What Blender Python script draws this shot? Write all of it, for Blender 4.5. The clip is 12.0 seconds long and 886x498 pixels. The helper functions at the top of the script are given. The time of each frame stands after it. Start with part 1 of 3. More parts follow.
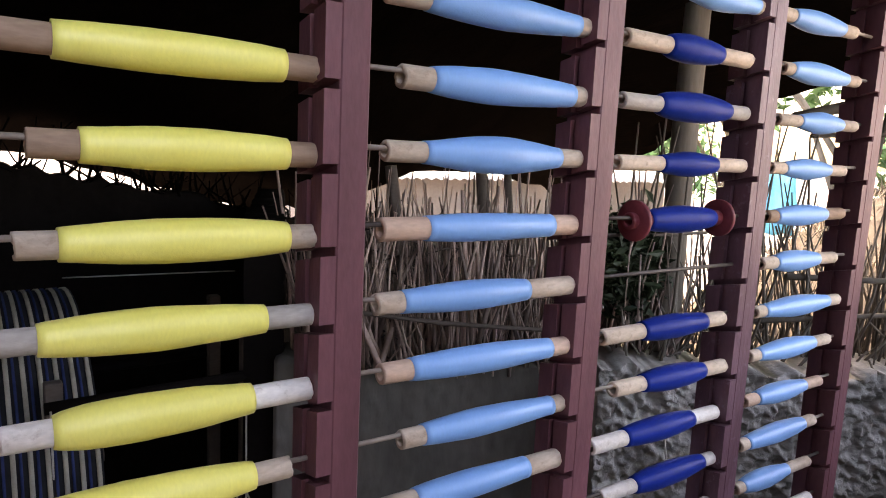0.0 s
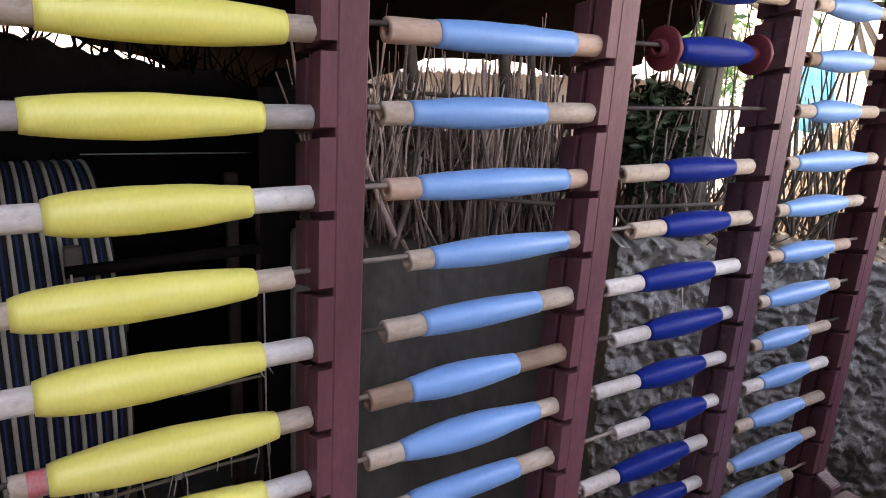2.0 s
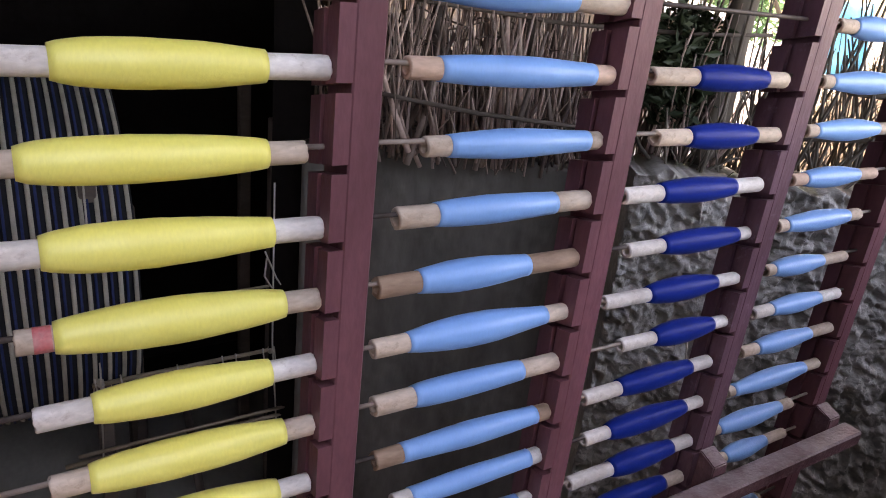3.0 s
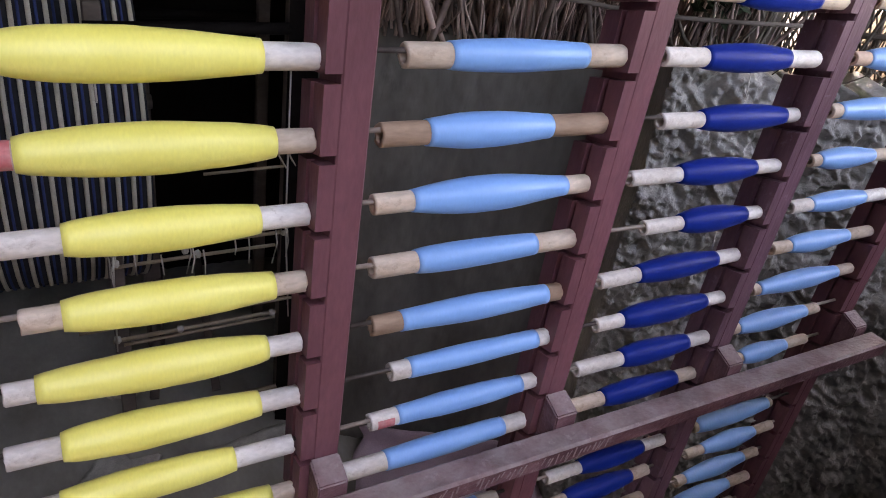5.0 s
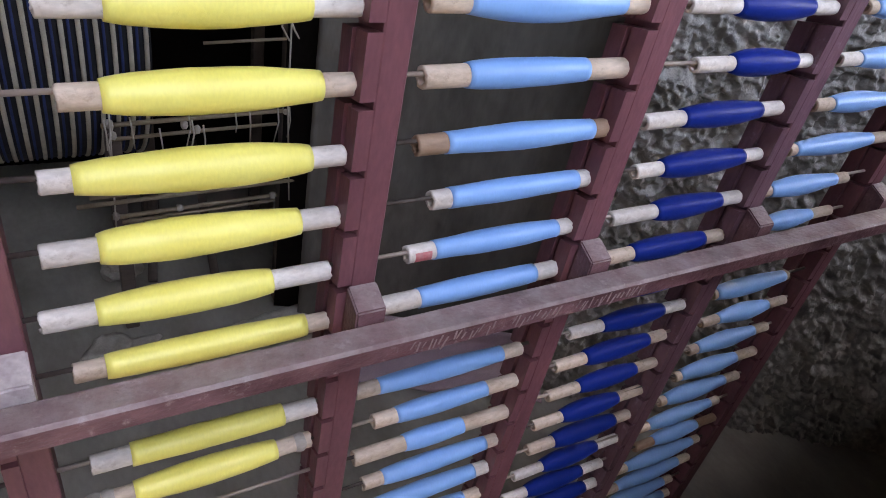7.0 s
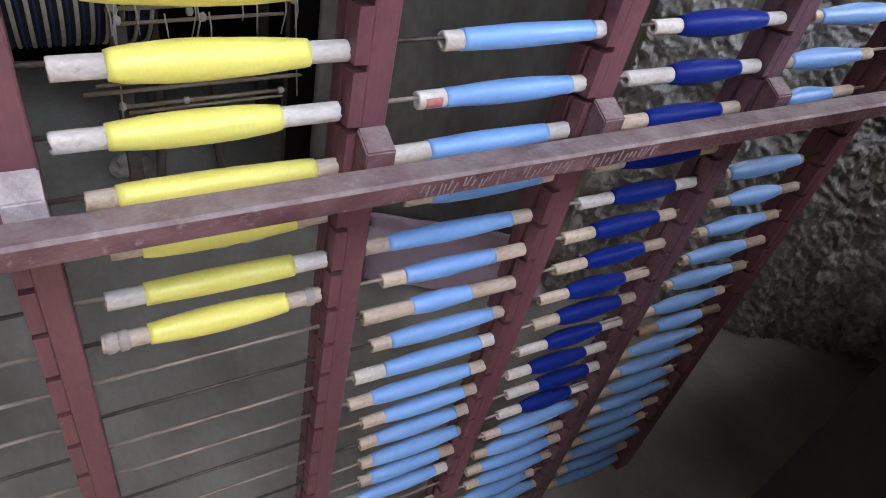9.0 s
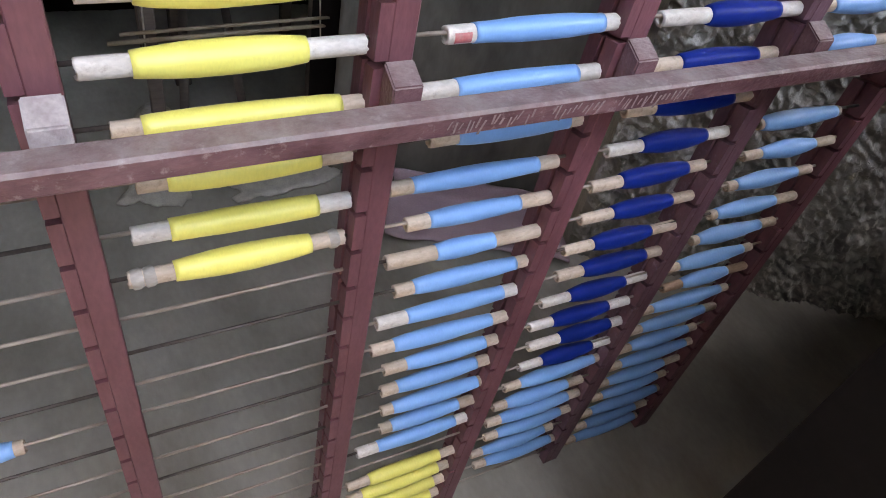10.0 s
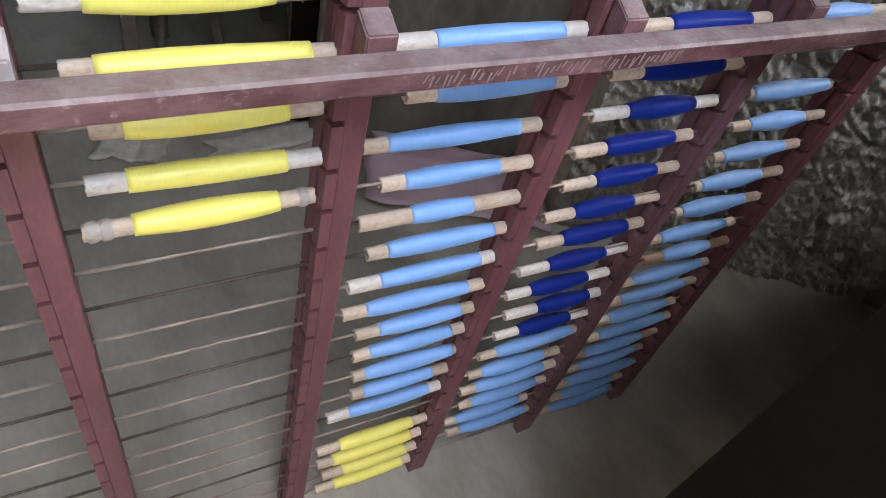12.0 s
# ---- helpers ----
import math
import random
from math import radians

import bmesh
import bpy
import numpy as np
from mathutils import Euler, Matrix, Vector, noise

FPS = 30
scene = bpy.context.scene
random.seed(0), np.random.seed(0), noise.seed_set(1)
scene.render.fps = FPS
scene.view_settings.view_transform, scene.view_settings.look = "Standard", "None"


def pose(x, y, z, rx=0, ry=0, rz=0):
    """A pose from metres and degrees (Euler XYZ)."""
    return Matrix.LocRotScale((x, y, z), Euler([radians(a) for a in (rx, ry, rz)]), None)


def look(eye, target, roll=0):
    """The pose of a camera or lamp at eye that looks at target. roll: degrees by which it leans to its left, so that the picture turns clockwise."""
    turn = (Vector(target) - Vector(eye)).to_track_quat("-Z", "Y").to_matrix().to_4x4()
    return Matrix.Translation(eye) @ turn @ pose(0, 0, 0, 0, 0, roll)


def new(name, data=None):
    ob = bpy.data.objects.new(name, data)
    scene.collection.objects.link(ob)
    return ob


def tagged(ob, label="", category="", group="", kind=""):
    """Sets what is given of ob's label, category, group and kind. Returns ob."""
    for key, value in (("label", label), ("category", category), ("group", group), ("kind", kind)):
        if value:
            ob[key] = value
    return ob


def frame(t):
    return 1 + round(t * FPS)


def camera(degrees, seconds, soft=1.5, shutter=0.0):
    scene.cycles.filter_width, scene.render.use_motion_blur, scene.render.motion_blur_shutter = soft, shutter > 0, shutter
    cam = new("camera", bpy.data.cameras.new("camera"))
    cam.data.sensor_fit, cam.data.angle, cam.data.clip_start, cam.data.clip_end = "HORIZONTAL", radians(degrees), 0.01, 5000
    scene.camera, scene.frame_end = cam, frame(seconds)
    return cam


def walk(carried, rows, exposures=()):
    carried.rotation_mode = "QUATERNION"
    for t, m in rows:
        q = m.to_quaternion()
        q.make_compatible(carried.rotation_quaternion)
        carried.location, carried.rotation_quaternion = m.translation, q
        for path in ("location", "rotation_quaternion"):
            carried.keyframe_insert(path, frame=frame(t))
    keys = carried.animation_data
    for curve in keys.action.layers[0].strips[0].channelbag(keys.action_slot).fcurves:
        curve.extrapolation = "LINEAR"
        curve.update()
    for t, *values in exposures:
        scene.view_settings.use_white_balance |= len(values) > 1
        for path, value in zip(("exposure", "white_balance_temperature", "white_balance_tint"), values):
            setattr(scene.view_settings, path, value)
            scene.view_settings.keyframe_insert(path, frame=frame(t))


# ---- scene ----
cam = camera(64.5, 12.0, soft=1.0)
PATH = [
    (0, (-0.228, -0.464, 1.879), (0.92, 1.149, 1.594), 2.7),
    (0.5, (-0.223, -0.467, 1.861), (0.922, 1.14, 1.535), 3.4),
    (1, (-0.221, -0.464, 1.832), (0.906, 1.138, 1.427), 3.9),
    (1.5, (-0.211, -0.459, 1.818), (0.888, 1.147, 1.356), 3.7),
    (2, (-0.208, -0.459, 1.803), (0.869, 1.133, 1.251), 3.4),
    (2.5, (-0.208, -0.457, 1.781), (0.826, 1.126, 1.129), 4.6),
    (3, (-0.208, -0.456, 1.762), (0.827, 1.092, 1.034), 6.5),
    (4.8, (-0.177, -0.44, 1.709), (0.786, 1.037, 0.765), 9.5),
    (5, (-0.175, -0.437, 1.703), (0.775, 1.028, 0.729), 9.5),
    (5.5, (-0.177, -0.433, 1.678), (0.803, 0.98, 0.656), 10.8),
    (6, (-0.197, -0.434, 1.664), (0.83, 0.93, 0.623), 12.6),
    (6.5, (-0.22, -0.44, 1.651), (0.784, 0.91, 0.57), 13.0),
    (7, (-0.219, -0.436, 1.611), (0.735, 0.881, 0.447), 12.6),
    (9, (-0.232, -0.479, 1.553), (0.666, 0.716, 0.224), 14.2),
    (9.5, (-0.236, -0.483, 1.539), (0.616, 0.685, 0.157), 14.0),
    (10, (-0.237, -0.487, 1.53), (0.59, 0.664, 0.119), 14.3),
    (10.5, (-0.24, -0.489, 1.506), (0.546, 0.624, 0.042), 14.1),
    (11, (-0.225, -0.481, 1.508), (0.608, 0.611, 0.055), 16.4),
    (11.5, (-0.222, -0.479, 1.508), (0.647, 0.582, 0.053), 19.2),
    (12, (-0.217, -0.479, 1.507), (0.634, 0.588, 0.046), 18.1),
]

walk(cam, [(t, pose(0, 0, -0.09) @ look(eye, target, roll)) for t, eye, target, roll in PATH],
     exposures=[(0, 3.85, 9400, 21), (3, 4.0, 9400, 23), (6, 4.35, 9200, 20), (9, 4.8, 9400, 13), (12, 5.15, 9900, 10)])

# ---- light ----
world = bpy.data.worlds.new("sky")
scene.world = world
world.use_nodes = True
sky = world.node_tree.nodes.new("ShaderNodeTexSky")
sky.sky_type, sky.sun_disc = "NISHITA", False
sky.sun_elevation, sky.sun_rotation = radians(64), radians(39)
sky.dust_density, sky.air_density = 4.0, 1.0
back = world.node_tree.nodes["Background"]
back.inputs["Strength"].default_value = 0.15
world.node_tree.links.new(sky.outputs[0], back.inputs[0])
sun = new("sun", bpy.data.lights.new("sun", "SUN"))
sun.data.energy, sun.data.angle, sun.data.color = 0.30, radians(0.6), (1.0, 0.95, 0.86)
sun.matrix_world = look((2.6, 3.2, 8.6), (0, 0, 0))

# ---- materials ----
def surface(name, base, dark=None, rough=0.7, scale=20.0, fine=180.0, bump=0.15, metal=0.0, mix=0.5, stretch=(1, 1, 1), rand=0.0, spec=0.4, coords="Object", wear=None, grain_by=0.25, pieces=0.0):
    """A procedural surface: a base colour with broad stains of a darker one, fine grain in colour and relief."""
    m = bpy.data.materials.new(name)
    m.use_nodes = True
    nt, bsdf = m.node_tree, m.node_tree.nodes["Principled BSDF"]
    N, L = nt.nodes.new, nt.links.new
    dark = dark or tuple(c * 0.55 for c in base)
    tc, mp = N("ShaderNodeTexCoord"), N("ShaderNodeMapping")
    L(tc.outputs[coords], mp.inputs[0])
    mp.inputs["Scale"].default_value = stretch
    big, small = N("ShaderNodeTexNoise"), N("ShaderNodeTexNoise")
    for n, s, d in ((big, scale, 5.0), (small, fine, 3.0)):
        L(mp.outputs[0], n.inputs["Vector"])
        n.inputs["Scale"].default_value, n.inputs["Detail"].default_value = s, d
    ramp = N("ShaderNodeValToRGB")
    ramp.color_ramp.elements[0].position, ramp.color_ramp.elements[1].position = 0.35, 0.68
    L(big.outputs[0], ramp.inputs[0])
    fac = N("ShaderNodeMath")
    fac.operation = "MULTIPLY"
    fac.inputs[1].default_value = mix
    L(ramp.outputs[0], fac.inputs[0])
    col = N("ShaderNodeMix")
    col.data_type = "RGBA"
    col.inputs["A"].default_value, col.inputs["B"].default_value = (*base, 1), (*dark, 1)
    L(fac.outputs[0], col.inputs["Factor"])
    hsv = N("ShaderNodeHueSaturation")
    L(col.outputs["Result"], hsv.inputs["Color"])
    if wear:
        chip, cut, over = N("ShaderNodeTexNoise"), N("ShaderNodeValToRGB"), N("ShaderNodeMix")
        L(tc.outputs[coords], chip.inputs["Vector"])
        chip.inputs["Scale"].default_value, chip.inputs["Detail"].default_value, chip.inputs["Roughness"].default_value = 75, 6, 0.7
        cut.color_ramp.elements[0].position, cut.color_ramp.elements[1].position = 0.58, 0.80
        L(chip.outputs[0], cut.inputs[0])
        over.data_type = "RGBA"
        over.inputs["B"].default_value = (*wear, 1)
        L(cut.outputs[0], over.inputs["Factor"])
        L(col.outputs["Result"], over.inputs["A"])
        L(over.outputs["Result"], hsv.inputs["Color"])
    grain = N("ShaderNodeMapRange")
    grain.inputs["To Min"].default_value, grain.inputs["To Max"].default_value = 1 - grain_by, 1 + grain_by
    L(small.outputs[0], grain.inputs[0])
    if pieces:
        geo, rr, mul = N("ShaderNodeNewGeometry"), N("ShaderNodeMapRange"), N("ShaderNodeMath")
        rr.inputs["To Min"].default_value, rr.inputs["To Max"].default_value = 1 - pieces, 1 + pieces * 0.7
        L(geo.outputs["Random Per Island"], rr.inputs[0])
        mul.operation = "MULTIPLY"
        L(rr.outputs[0], mul.inputs[0])
        L(grain.outputs[0], mul.inputs[1])
        L(mul.outputs[0], hsv.inputs["Value"])
    elif rand:
        info, rr, mul = N("ShaderNodeObjectInfo"), N("ShaderNodeMapRange"), N("ShaderNodeMath")
        rr.inputs["To Min"].default_value, rr.inputs["To Max"].default_value = 1 - rand, 1 + rand
        L(info.outputs["Random"], rr.inputs[0])
        mul.operation = "MULTIPLY"
        L(rr.outputs[0], mul.inputs[0])
        L(grain.outputs[0], mul.inputs[1])
        L(mul.outputs[0], hsv.inputs["Value"])
    else:
        L(grain.outputs[0], hsv.inputs["Value"])
    L(hsv.outputs[0], bsdf.inputs["Base Color"])
    rg = N("ShaderNodeMapRange")
    rg.inputs["To Min"].default_value, rg.inputs["To Max"].default_value = max(rough - 0.12, 0.05), min(rough + 0.12, 1)
    L(big.outputs[0], rg.inputs[0])
    L(rg.outputs[0], bsdf.inputs["Roughness"])
    bsdf.inputs["Metallic"].default_value, bsdf.inputs["Specular IOR Level"].default_value = metal, spec
    if bump:
        bp = N("ShaderNodeBump")
        bp.inputs["Strength"].default_value, bp.inputs["Distance"].default_value = bump, 0.004
        L(small.outputs[0], bp.inputs["Height"])
        L(bp.outputs[0], bsdf.inputs["Normal"])
    return m


def thread(name, base, dark, spec=0.7):
    """Wound yarn: fine turns round the spool, broken by a slow drift of tone."""
    m = surface(name, base, dark, rough=0.42, scale=14, fine=420, bump=0.0, mix=0.30, stretch=(1.2, 0.5, 0.5), rand=0.06, spec=spec, grain_by=0.08)
    nt, bsdf = m.node_tree, m.node_tree.nodes["Principled BSDF"]
    N, L = nt.nodes.new, nt.links.new
    tc, wave, bp = N("ShaderNodeTexCoord"), N("ShaderNodeTexWave"), N("ShaderNodeBump")
    L(tc.outputs["Object"], wave.inputs["Vector"])
    wave.bands_direction = "X"
    wave.inputs["Scale"].default_value, wave.inputs["Distortion"].default_value = 520, 11.0
    wave.inputs["Detail"].default_value, wave.inputs["Detail Scale"].default_value = 3.0, 0.4
    bp.inputs["Strength"].default_value, bp.inputs["Distance"].default_value = 0.09, 0.0006
    L(wave.outputs["Fac"], bp.inputs["Height"])
    L(bp.outputs[0], bsdf.inputs["Normal"])
    bsdf.inputs["Sheen Weight"].default_value, bsdf.inputs["Sheen Roughness"].default_value = 0.03, 0.4
    return m


YARN = {
    "yellow": thread("yellow_yarn", (0.92, 0.84, 0.22), (0.82, 0.71, 0.11)),
    "sky_blue": thread("sky_blue_yarn", (0.185, 0.42, 0.78), (0.11, 0.31, 0.69)),
    "navy": thread("navy_yarn", (0.001, 0.022, 0.21), (0.001, 0.014, 0.15), 0.12),
}
TUBE = {
    "white": surface("white_tube", (0.74, 0.70, 0.66), (0.42, 0.34, 0.28), 0.55, 60, 300, 0.1, mix=0.6, stretch=(0.5, 1, 1), rand=0.08, wear=(0.30, 0.22, 0.17)),
    "tan": surface("tan_tube", (0.66, 0.55, 0.45), (0.38, 0.26, 0.18), 0.65, 50, 300, 0.15, mix=0.65, stretch=(0.4, 1, 1), rand=0.14, wear=(0.26, 0.17, 0.12)),
    "peach": surface("peach_tube", (0.64, 0.44, 0.34), (0.42, 0.27, 0.19), 0.6, 50, 300, 0.12, mix=0.45, stretch=(0.4, 1, 1)),
    "brown": surface("brown_tube", (0.46, 0.31, 0.22), (0.17, 0.095, 0.06), 0.65, 60, 300, 0.15, mix=0.6, stretch=(0.3, 1, 1), rand=0.1),
    "grey": surface("grey_tube", (0.46, 0.42, 0.38), (0.26, 0.22, 0.19), 0.65, 50, 300, 0.15, mix=0.5, stretch=(0.4, 1, 1)),
    "red": surface("red_flange_paint", (0.20, 0.035, 0.045), (0.11, 0.02, 0.03), 0.5, 40, 250, 0.1),
}
PAINT = surface("maroon_paint", (0.20, 0.076, 0.092), (0.115, 0.038, 0.048), 0.48, 16, 220, 0.12, mix=0.7, stretch=(1, 1, 0.35), spec=0.5)
WORN = surface("worn_mauve_paint", (0.185, 0.095, 0.125), (0.10, 0.042, 0.056), 0.42, 20, 220, 0.15, mix=0.8, stretch=(1, 1, 0.3), spec=0.5, wear=(0.30, 0.22, 0.28))
DUSTY_TOPLIT = surface("dusty_toplit_maroon_paint", (0.21, 0.105, 0.115), (0.085, 0.03, 0.036), 0.5, 30, 260, 0.4, mix=0.95, stretch=(0.5, 1, 1), spec=0.45, wear=(0.42, 0.33, 0.33))
# paler grey on upward faces: settled dust and light from above in one mask
nt = DUSTY_TOPLIT.node_tree
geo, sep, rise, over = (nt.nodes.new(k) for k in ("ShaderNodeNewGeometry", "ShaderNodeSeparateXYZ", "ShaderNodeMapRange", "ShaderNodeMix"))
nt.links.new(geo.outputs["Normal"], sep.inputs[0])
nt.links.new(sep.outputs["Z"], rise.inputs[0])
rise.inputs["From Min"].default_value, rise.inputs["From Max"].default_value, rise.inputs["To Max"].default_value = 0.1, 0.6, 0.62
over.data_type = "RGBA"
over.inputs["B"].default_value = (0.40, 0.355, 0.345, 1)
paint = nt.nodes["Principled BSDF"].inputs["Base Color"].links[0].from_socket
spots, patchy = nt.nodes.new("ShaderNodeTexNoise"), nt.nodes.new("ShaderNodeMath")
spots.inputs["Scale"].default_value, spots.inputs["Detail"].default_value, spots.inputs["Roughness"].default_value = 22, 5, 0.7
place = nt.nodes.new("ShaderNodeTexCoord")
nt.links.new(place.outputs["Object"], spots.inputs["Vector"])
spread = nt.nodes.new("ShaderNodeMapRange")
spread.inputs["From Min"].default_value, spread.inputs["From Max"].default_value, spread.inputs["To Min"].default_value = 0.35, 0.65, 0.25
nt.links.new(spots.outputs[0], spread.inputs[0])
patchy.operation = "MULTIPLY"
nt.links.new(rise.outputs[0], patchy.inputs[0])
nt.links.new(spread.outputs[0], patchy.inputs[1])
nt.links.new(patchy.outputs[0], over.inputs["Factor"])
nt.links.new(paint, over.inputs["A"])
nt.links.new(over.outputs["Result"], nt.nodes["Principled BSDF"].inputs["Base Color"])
STEEL = surface("dull_steel", (0.48, 0.41, 0.35), (0.22, 0.16, 0.13), 0.5, 60, 400, 0.1, mix=0.9, metal=0.35, stretch=(0.2, 1, 1))
MUD = surface("grey_mud_plaster", (0.48, 0.45, 0.41), (0.19, 0.175, 0.155), 0.38, 9, 70, 1.0, mix=0.7, spec=0.4)
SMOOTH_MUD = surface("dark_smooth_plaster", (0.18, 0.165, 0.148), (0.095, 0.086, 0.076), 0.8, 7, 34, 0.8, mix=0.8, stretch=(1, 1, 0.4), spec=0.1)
EARTH = surface("swept_earth", (0.43, 0.40, 0.355), (0.22, 0.20, 0.17), 0.9, 3.2, 45, 0.25, mix=0.75, stretch=(1.5, 0.8, 1), spec=0.15, grain_by=0.14)
# near black: the shade under the roof is put into this colour
THATCH = surface("shaded_black", (0.004, 0.003, 0.0026), (0.002, 0.0016, 0.0014), 0.95, 10, 90, 0.5, stretch=(1, 0.15, 1), spec=0.0)
TWIG = surface("dry_twig", (0.50, 0.37, 0.32), (0.13, 0.08, 0.07), 0.7, 12, 120, 0.2, mix=0.75, pieces=0.7)
POLE = surface("weathered_pole", (0.17, 0.145, 0.12), (0.07, 0.055, 0.045), 0.8, 14, 120, 0.3, stretch=(1, 1, 0.2), pieces=0.45)
DARKWOOD = surface("dark_loom_wood", (0.14, 0.11, 0.095), (0.055, 0.043, 0.036), 0.7, 18, 160, 0.2, stretch=(0.3, 0.3, 1))
STICK = surface("bamboo_stick", (0.34, 0.27, 0.19), (0.18, 0.13, 0.09), 0.6, 30, 200, 0.1)
CORD = surface("cotton_cord", (0.58, 0.54, 0.48), (0.34, 0.30, 0.26), 0.9, 40, 300, 0.1)
NAVY_WARP = surface("black_warp", (0.012, 0.012, 0.016), (0.008, 0.008, 0.010), 0.9, 30, 400, 0.2)
BLUE_WARP = surface("blue_warp", (0.02, 0.04, 0.14), (0.014, 0.025, 0.08), 0.9, 30, 400, 0.2)
PALE_WARP = surface("pale_warp", (0.50, 0.46, 0.37), (0.28, 0.26, 0.22), 0.9, 30, 400, 0.2)
CLOTH = surface("mauve_cloth", (0.50, 0.37, 0.42), (0.38, 0.27, 0.31), 0.9, 12, 300, 0.2)
STRAW = surface("dry_straw", (0.20, 0.155, 0.105), (0.075, 0.054, 0.034), 0.9, 4, 60, 0.2, mix=0.6, pieces=0.6)
LEAF = surface("green_leaf", (0.14, 0.28, 0.11), (0.05, 0.13, 0.045), 0.6, 3, 30, 0.0, mix=0.8, pieces=0.5)
DARKLEAF = surface("dark_leaf", (0.03, 0.05, 0.022), (0.015, 0.026, 0.012), 0.6, 12, 60, 0.0, mix=0.8)
TANWALL = surface("tan_mud_wall", (0.19, 0.16, 0.145), (0.12, 0.098, 0.086), 0.9, 3, 40, 0.3)
TIN = surface("bright_tin", (0.72, 0.72, 0.74), (0.5, 0.5, 0.5), 0.5, 6, 40, 0.05, metal=0.2)
LABEL = surface("pink_label", (0.62, 0.12, 0.13), (0.5, 0.3, 0.28), 0.7, 120, 400, 0.0, mix=0.6)
PALE_PLASTIC = surface("pale_plastic", (0.42, 0.48, 0.56), (0.28, 0.32, 0.38), 0.35, 20, 120, 0.3)
# near black: deep shade put into the colour of walls and loom beams
SHADED_PLASTER = surface("shaded_black_plaster", (0.010, 0.008, 0.0075), (0.005, 0.004, 0.004), 0.9, 6, 60, 0.3, spec=0.08)
CYAN = surface("cyan_plastic", (0.10, 0.48, 0.66), (0.06, 0.34, 0.50), 0.4, 12, 90, 0.1)
PALE_BLOCK = surface("pale_dusty_wood", (0.50, 0.45, 0.45), (0.26, 0.19, 0.20), 0.7, 45, 260, 0.25, mix=0.7)
CHALKY = surface("scratched_paint", (0.34, 0.26, 0.26), (0.24, 0.16, 0.165), 0.7, 60, 300, 0.1)
RUST = surface("dark_iron", (0.12, 0.10, 0.09), (0.06, 0.045, 0.04), 0.6, 60, 300, 0.1, metal=0.5)


# ---- mesh helpers ----
def mesh_ob(name, bm, material, parent=None, label=""):
    me = bpy.data.meshes.new(name)
    bm.normal_update()
    bm.to_mesh(me)
    bm.free()
    me.materials.append(material)
    ob = new(name, me)
    ob.parent = parent
    if label:
        tagged(ob, label)
    return ob


def part(name, bm, material, parent, label=""):
    return mesh_ob(name, bm, material, parent, label)


def thing(name, label, category, at=(0, 0, 0), group="", kind=""):
    ob = new(name)
    ob.empty_display_size = 0.05
    ob.location = at
    return tagged(ob, label, category, group, kind)


def box(bm, x0, x1, y0, y1, z0, z1, bevel=0.0, shear=0.0):
    """A box; shear drops its back edge against its front."""
    vs = [bm.verts.new((x, y, z - (shear if y == y1 else 0))) for x in (x0, x1) for y in (y0, y1) for z in (z0, z1)]
    fs = [bm.faces.new([vs[i] for i in q]) for q in ((0, 1, 3, 2), (4, 6, 7, 5), (0, 4, 5, 1), (2, 3, 7, 6), (0, 2, 6, 4), (1, 5, 7, 3))]
    if bevel:
        bmesh.ops.bevel(bm, geom=list({e for f in fs for e in f.edges}), offset=bevel, segments=1, affect="EDGES")


def lathe(bm, profile, n=20, axis="x", wobble=0.0, phase=0.0):
    """Turns (along, radius) points round an axis."""
    rings = []
    for k, (a, r) in enumerate(profile):
        ring = []
        for i in range(n):
            w = 2 * math.pi * i / n
            q = r * (1 + wobble * math.sin(3 * w + phase + 2.3 * k))
            c, s = q * math.cos(w), q * math.sin(w)
            ring.append(bm.verts.new((a, c, s) if axis == "x" else (c, s, a) if axis == "z" else (c, a, s)))
        rings.append(ring)
    for p, q in zip(rings, rings[1:]):
        for i in range(n):
            j = (i + 1) % n
            f = bm.faces.new((p[i], q[i], q[j], p[j]))
            f.smooth = True
    return rings


def rod_between(bm, a, b, r0, r1=None, n=8, caps=True):
    a, b = Vector(a), Vector(b)
    r1 = r0 if r1 is None else r1
    d = (b - a).normalized()
    u = d.orthogonal().normalized()
    v = d.cross(u)
    rings = []
    for p, r in ((a, r0), (b, r1)):
        rings.append([bm.verts.new(p + r * (math.cos(2 * math.pi * i / n) * u + math.sin(2 * math.pi * i / n) * v)) for i in range(n)])
    for i in range(n):
        j = (i + 1) % n
        bm.faces.new((rings[0][i], rings[0][j], rings[1][j], rings[1][i])).smooth = True
    if caps:
        bm.faces.new(rings[0][::-1])
        bm.faces.new(rings[1])


def bent(bm, points, radii, n=8):
    """A tapering limb through points, as one closed tube."""
    pts = [Vector(p) for p in points]
    u = (pts[1] - pts[0]).orthogonal().normalized()
    rings = []
    for k, (p, r) in enumerate(zip(pts, radii)):
        d = (pts[min(k + 1, len(pts) - 1)] - pts[max(k - 1, 0)]).normalized()
        u = (u - d * u.dot(d)).normalized()
        v = d.cross(u)
        rings.append([bm.verts.new(p + r * (math.cos(2 * math.pi * i / n) * u + math.sin(2 * math.pi * i / n) * v)) for i in range(n)])
    for a, b in zip(rings, rings[1:]):
        for i in range(n):
            j = (i + 1) % n
            bm.faces.new((a[i], a[j], b[j], b[i])).smooth = True
    bm.faces.new(rings[0][::-1])
    bm.faces.new(rings[-1])


# ---- the ground ----
bm = bmesh.new()
bmesh.ops.create_grid(bm, x_segments=1, y_segments=1, size=400)
tagged(mesh_ob("ground", bm, EARTH), "grey-brown bare swept earth floor and yard", "ground", kind="structure")

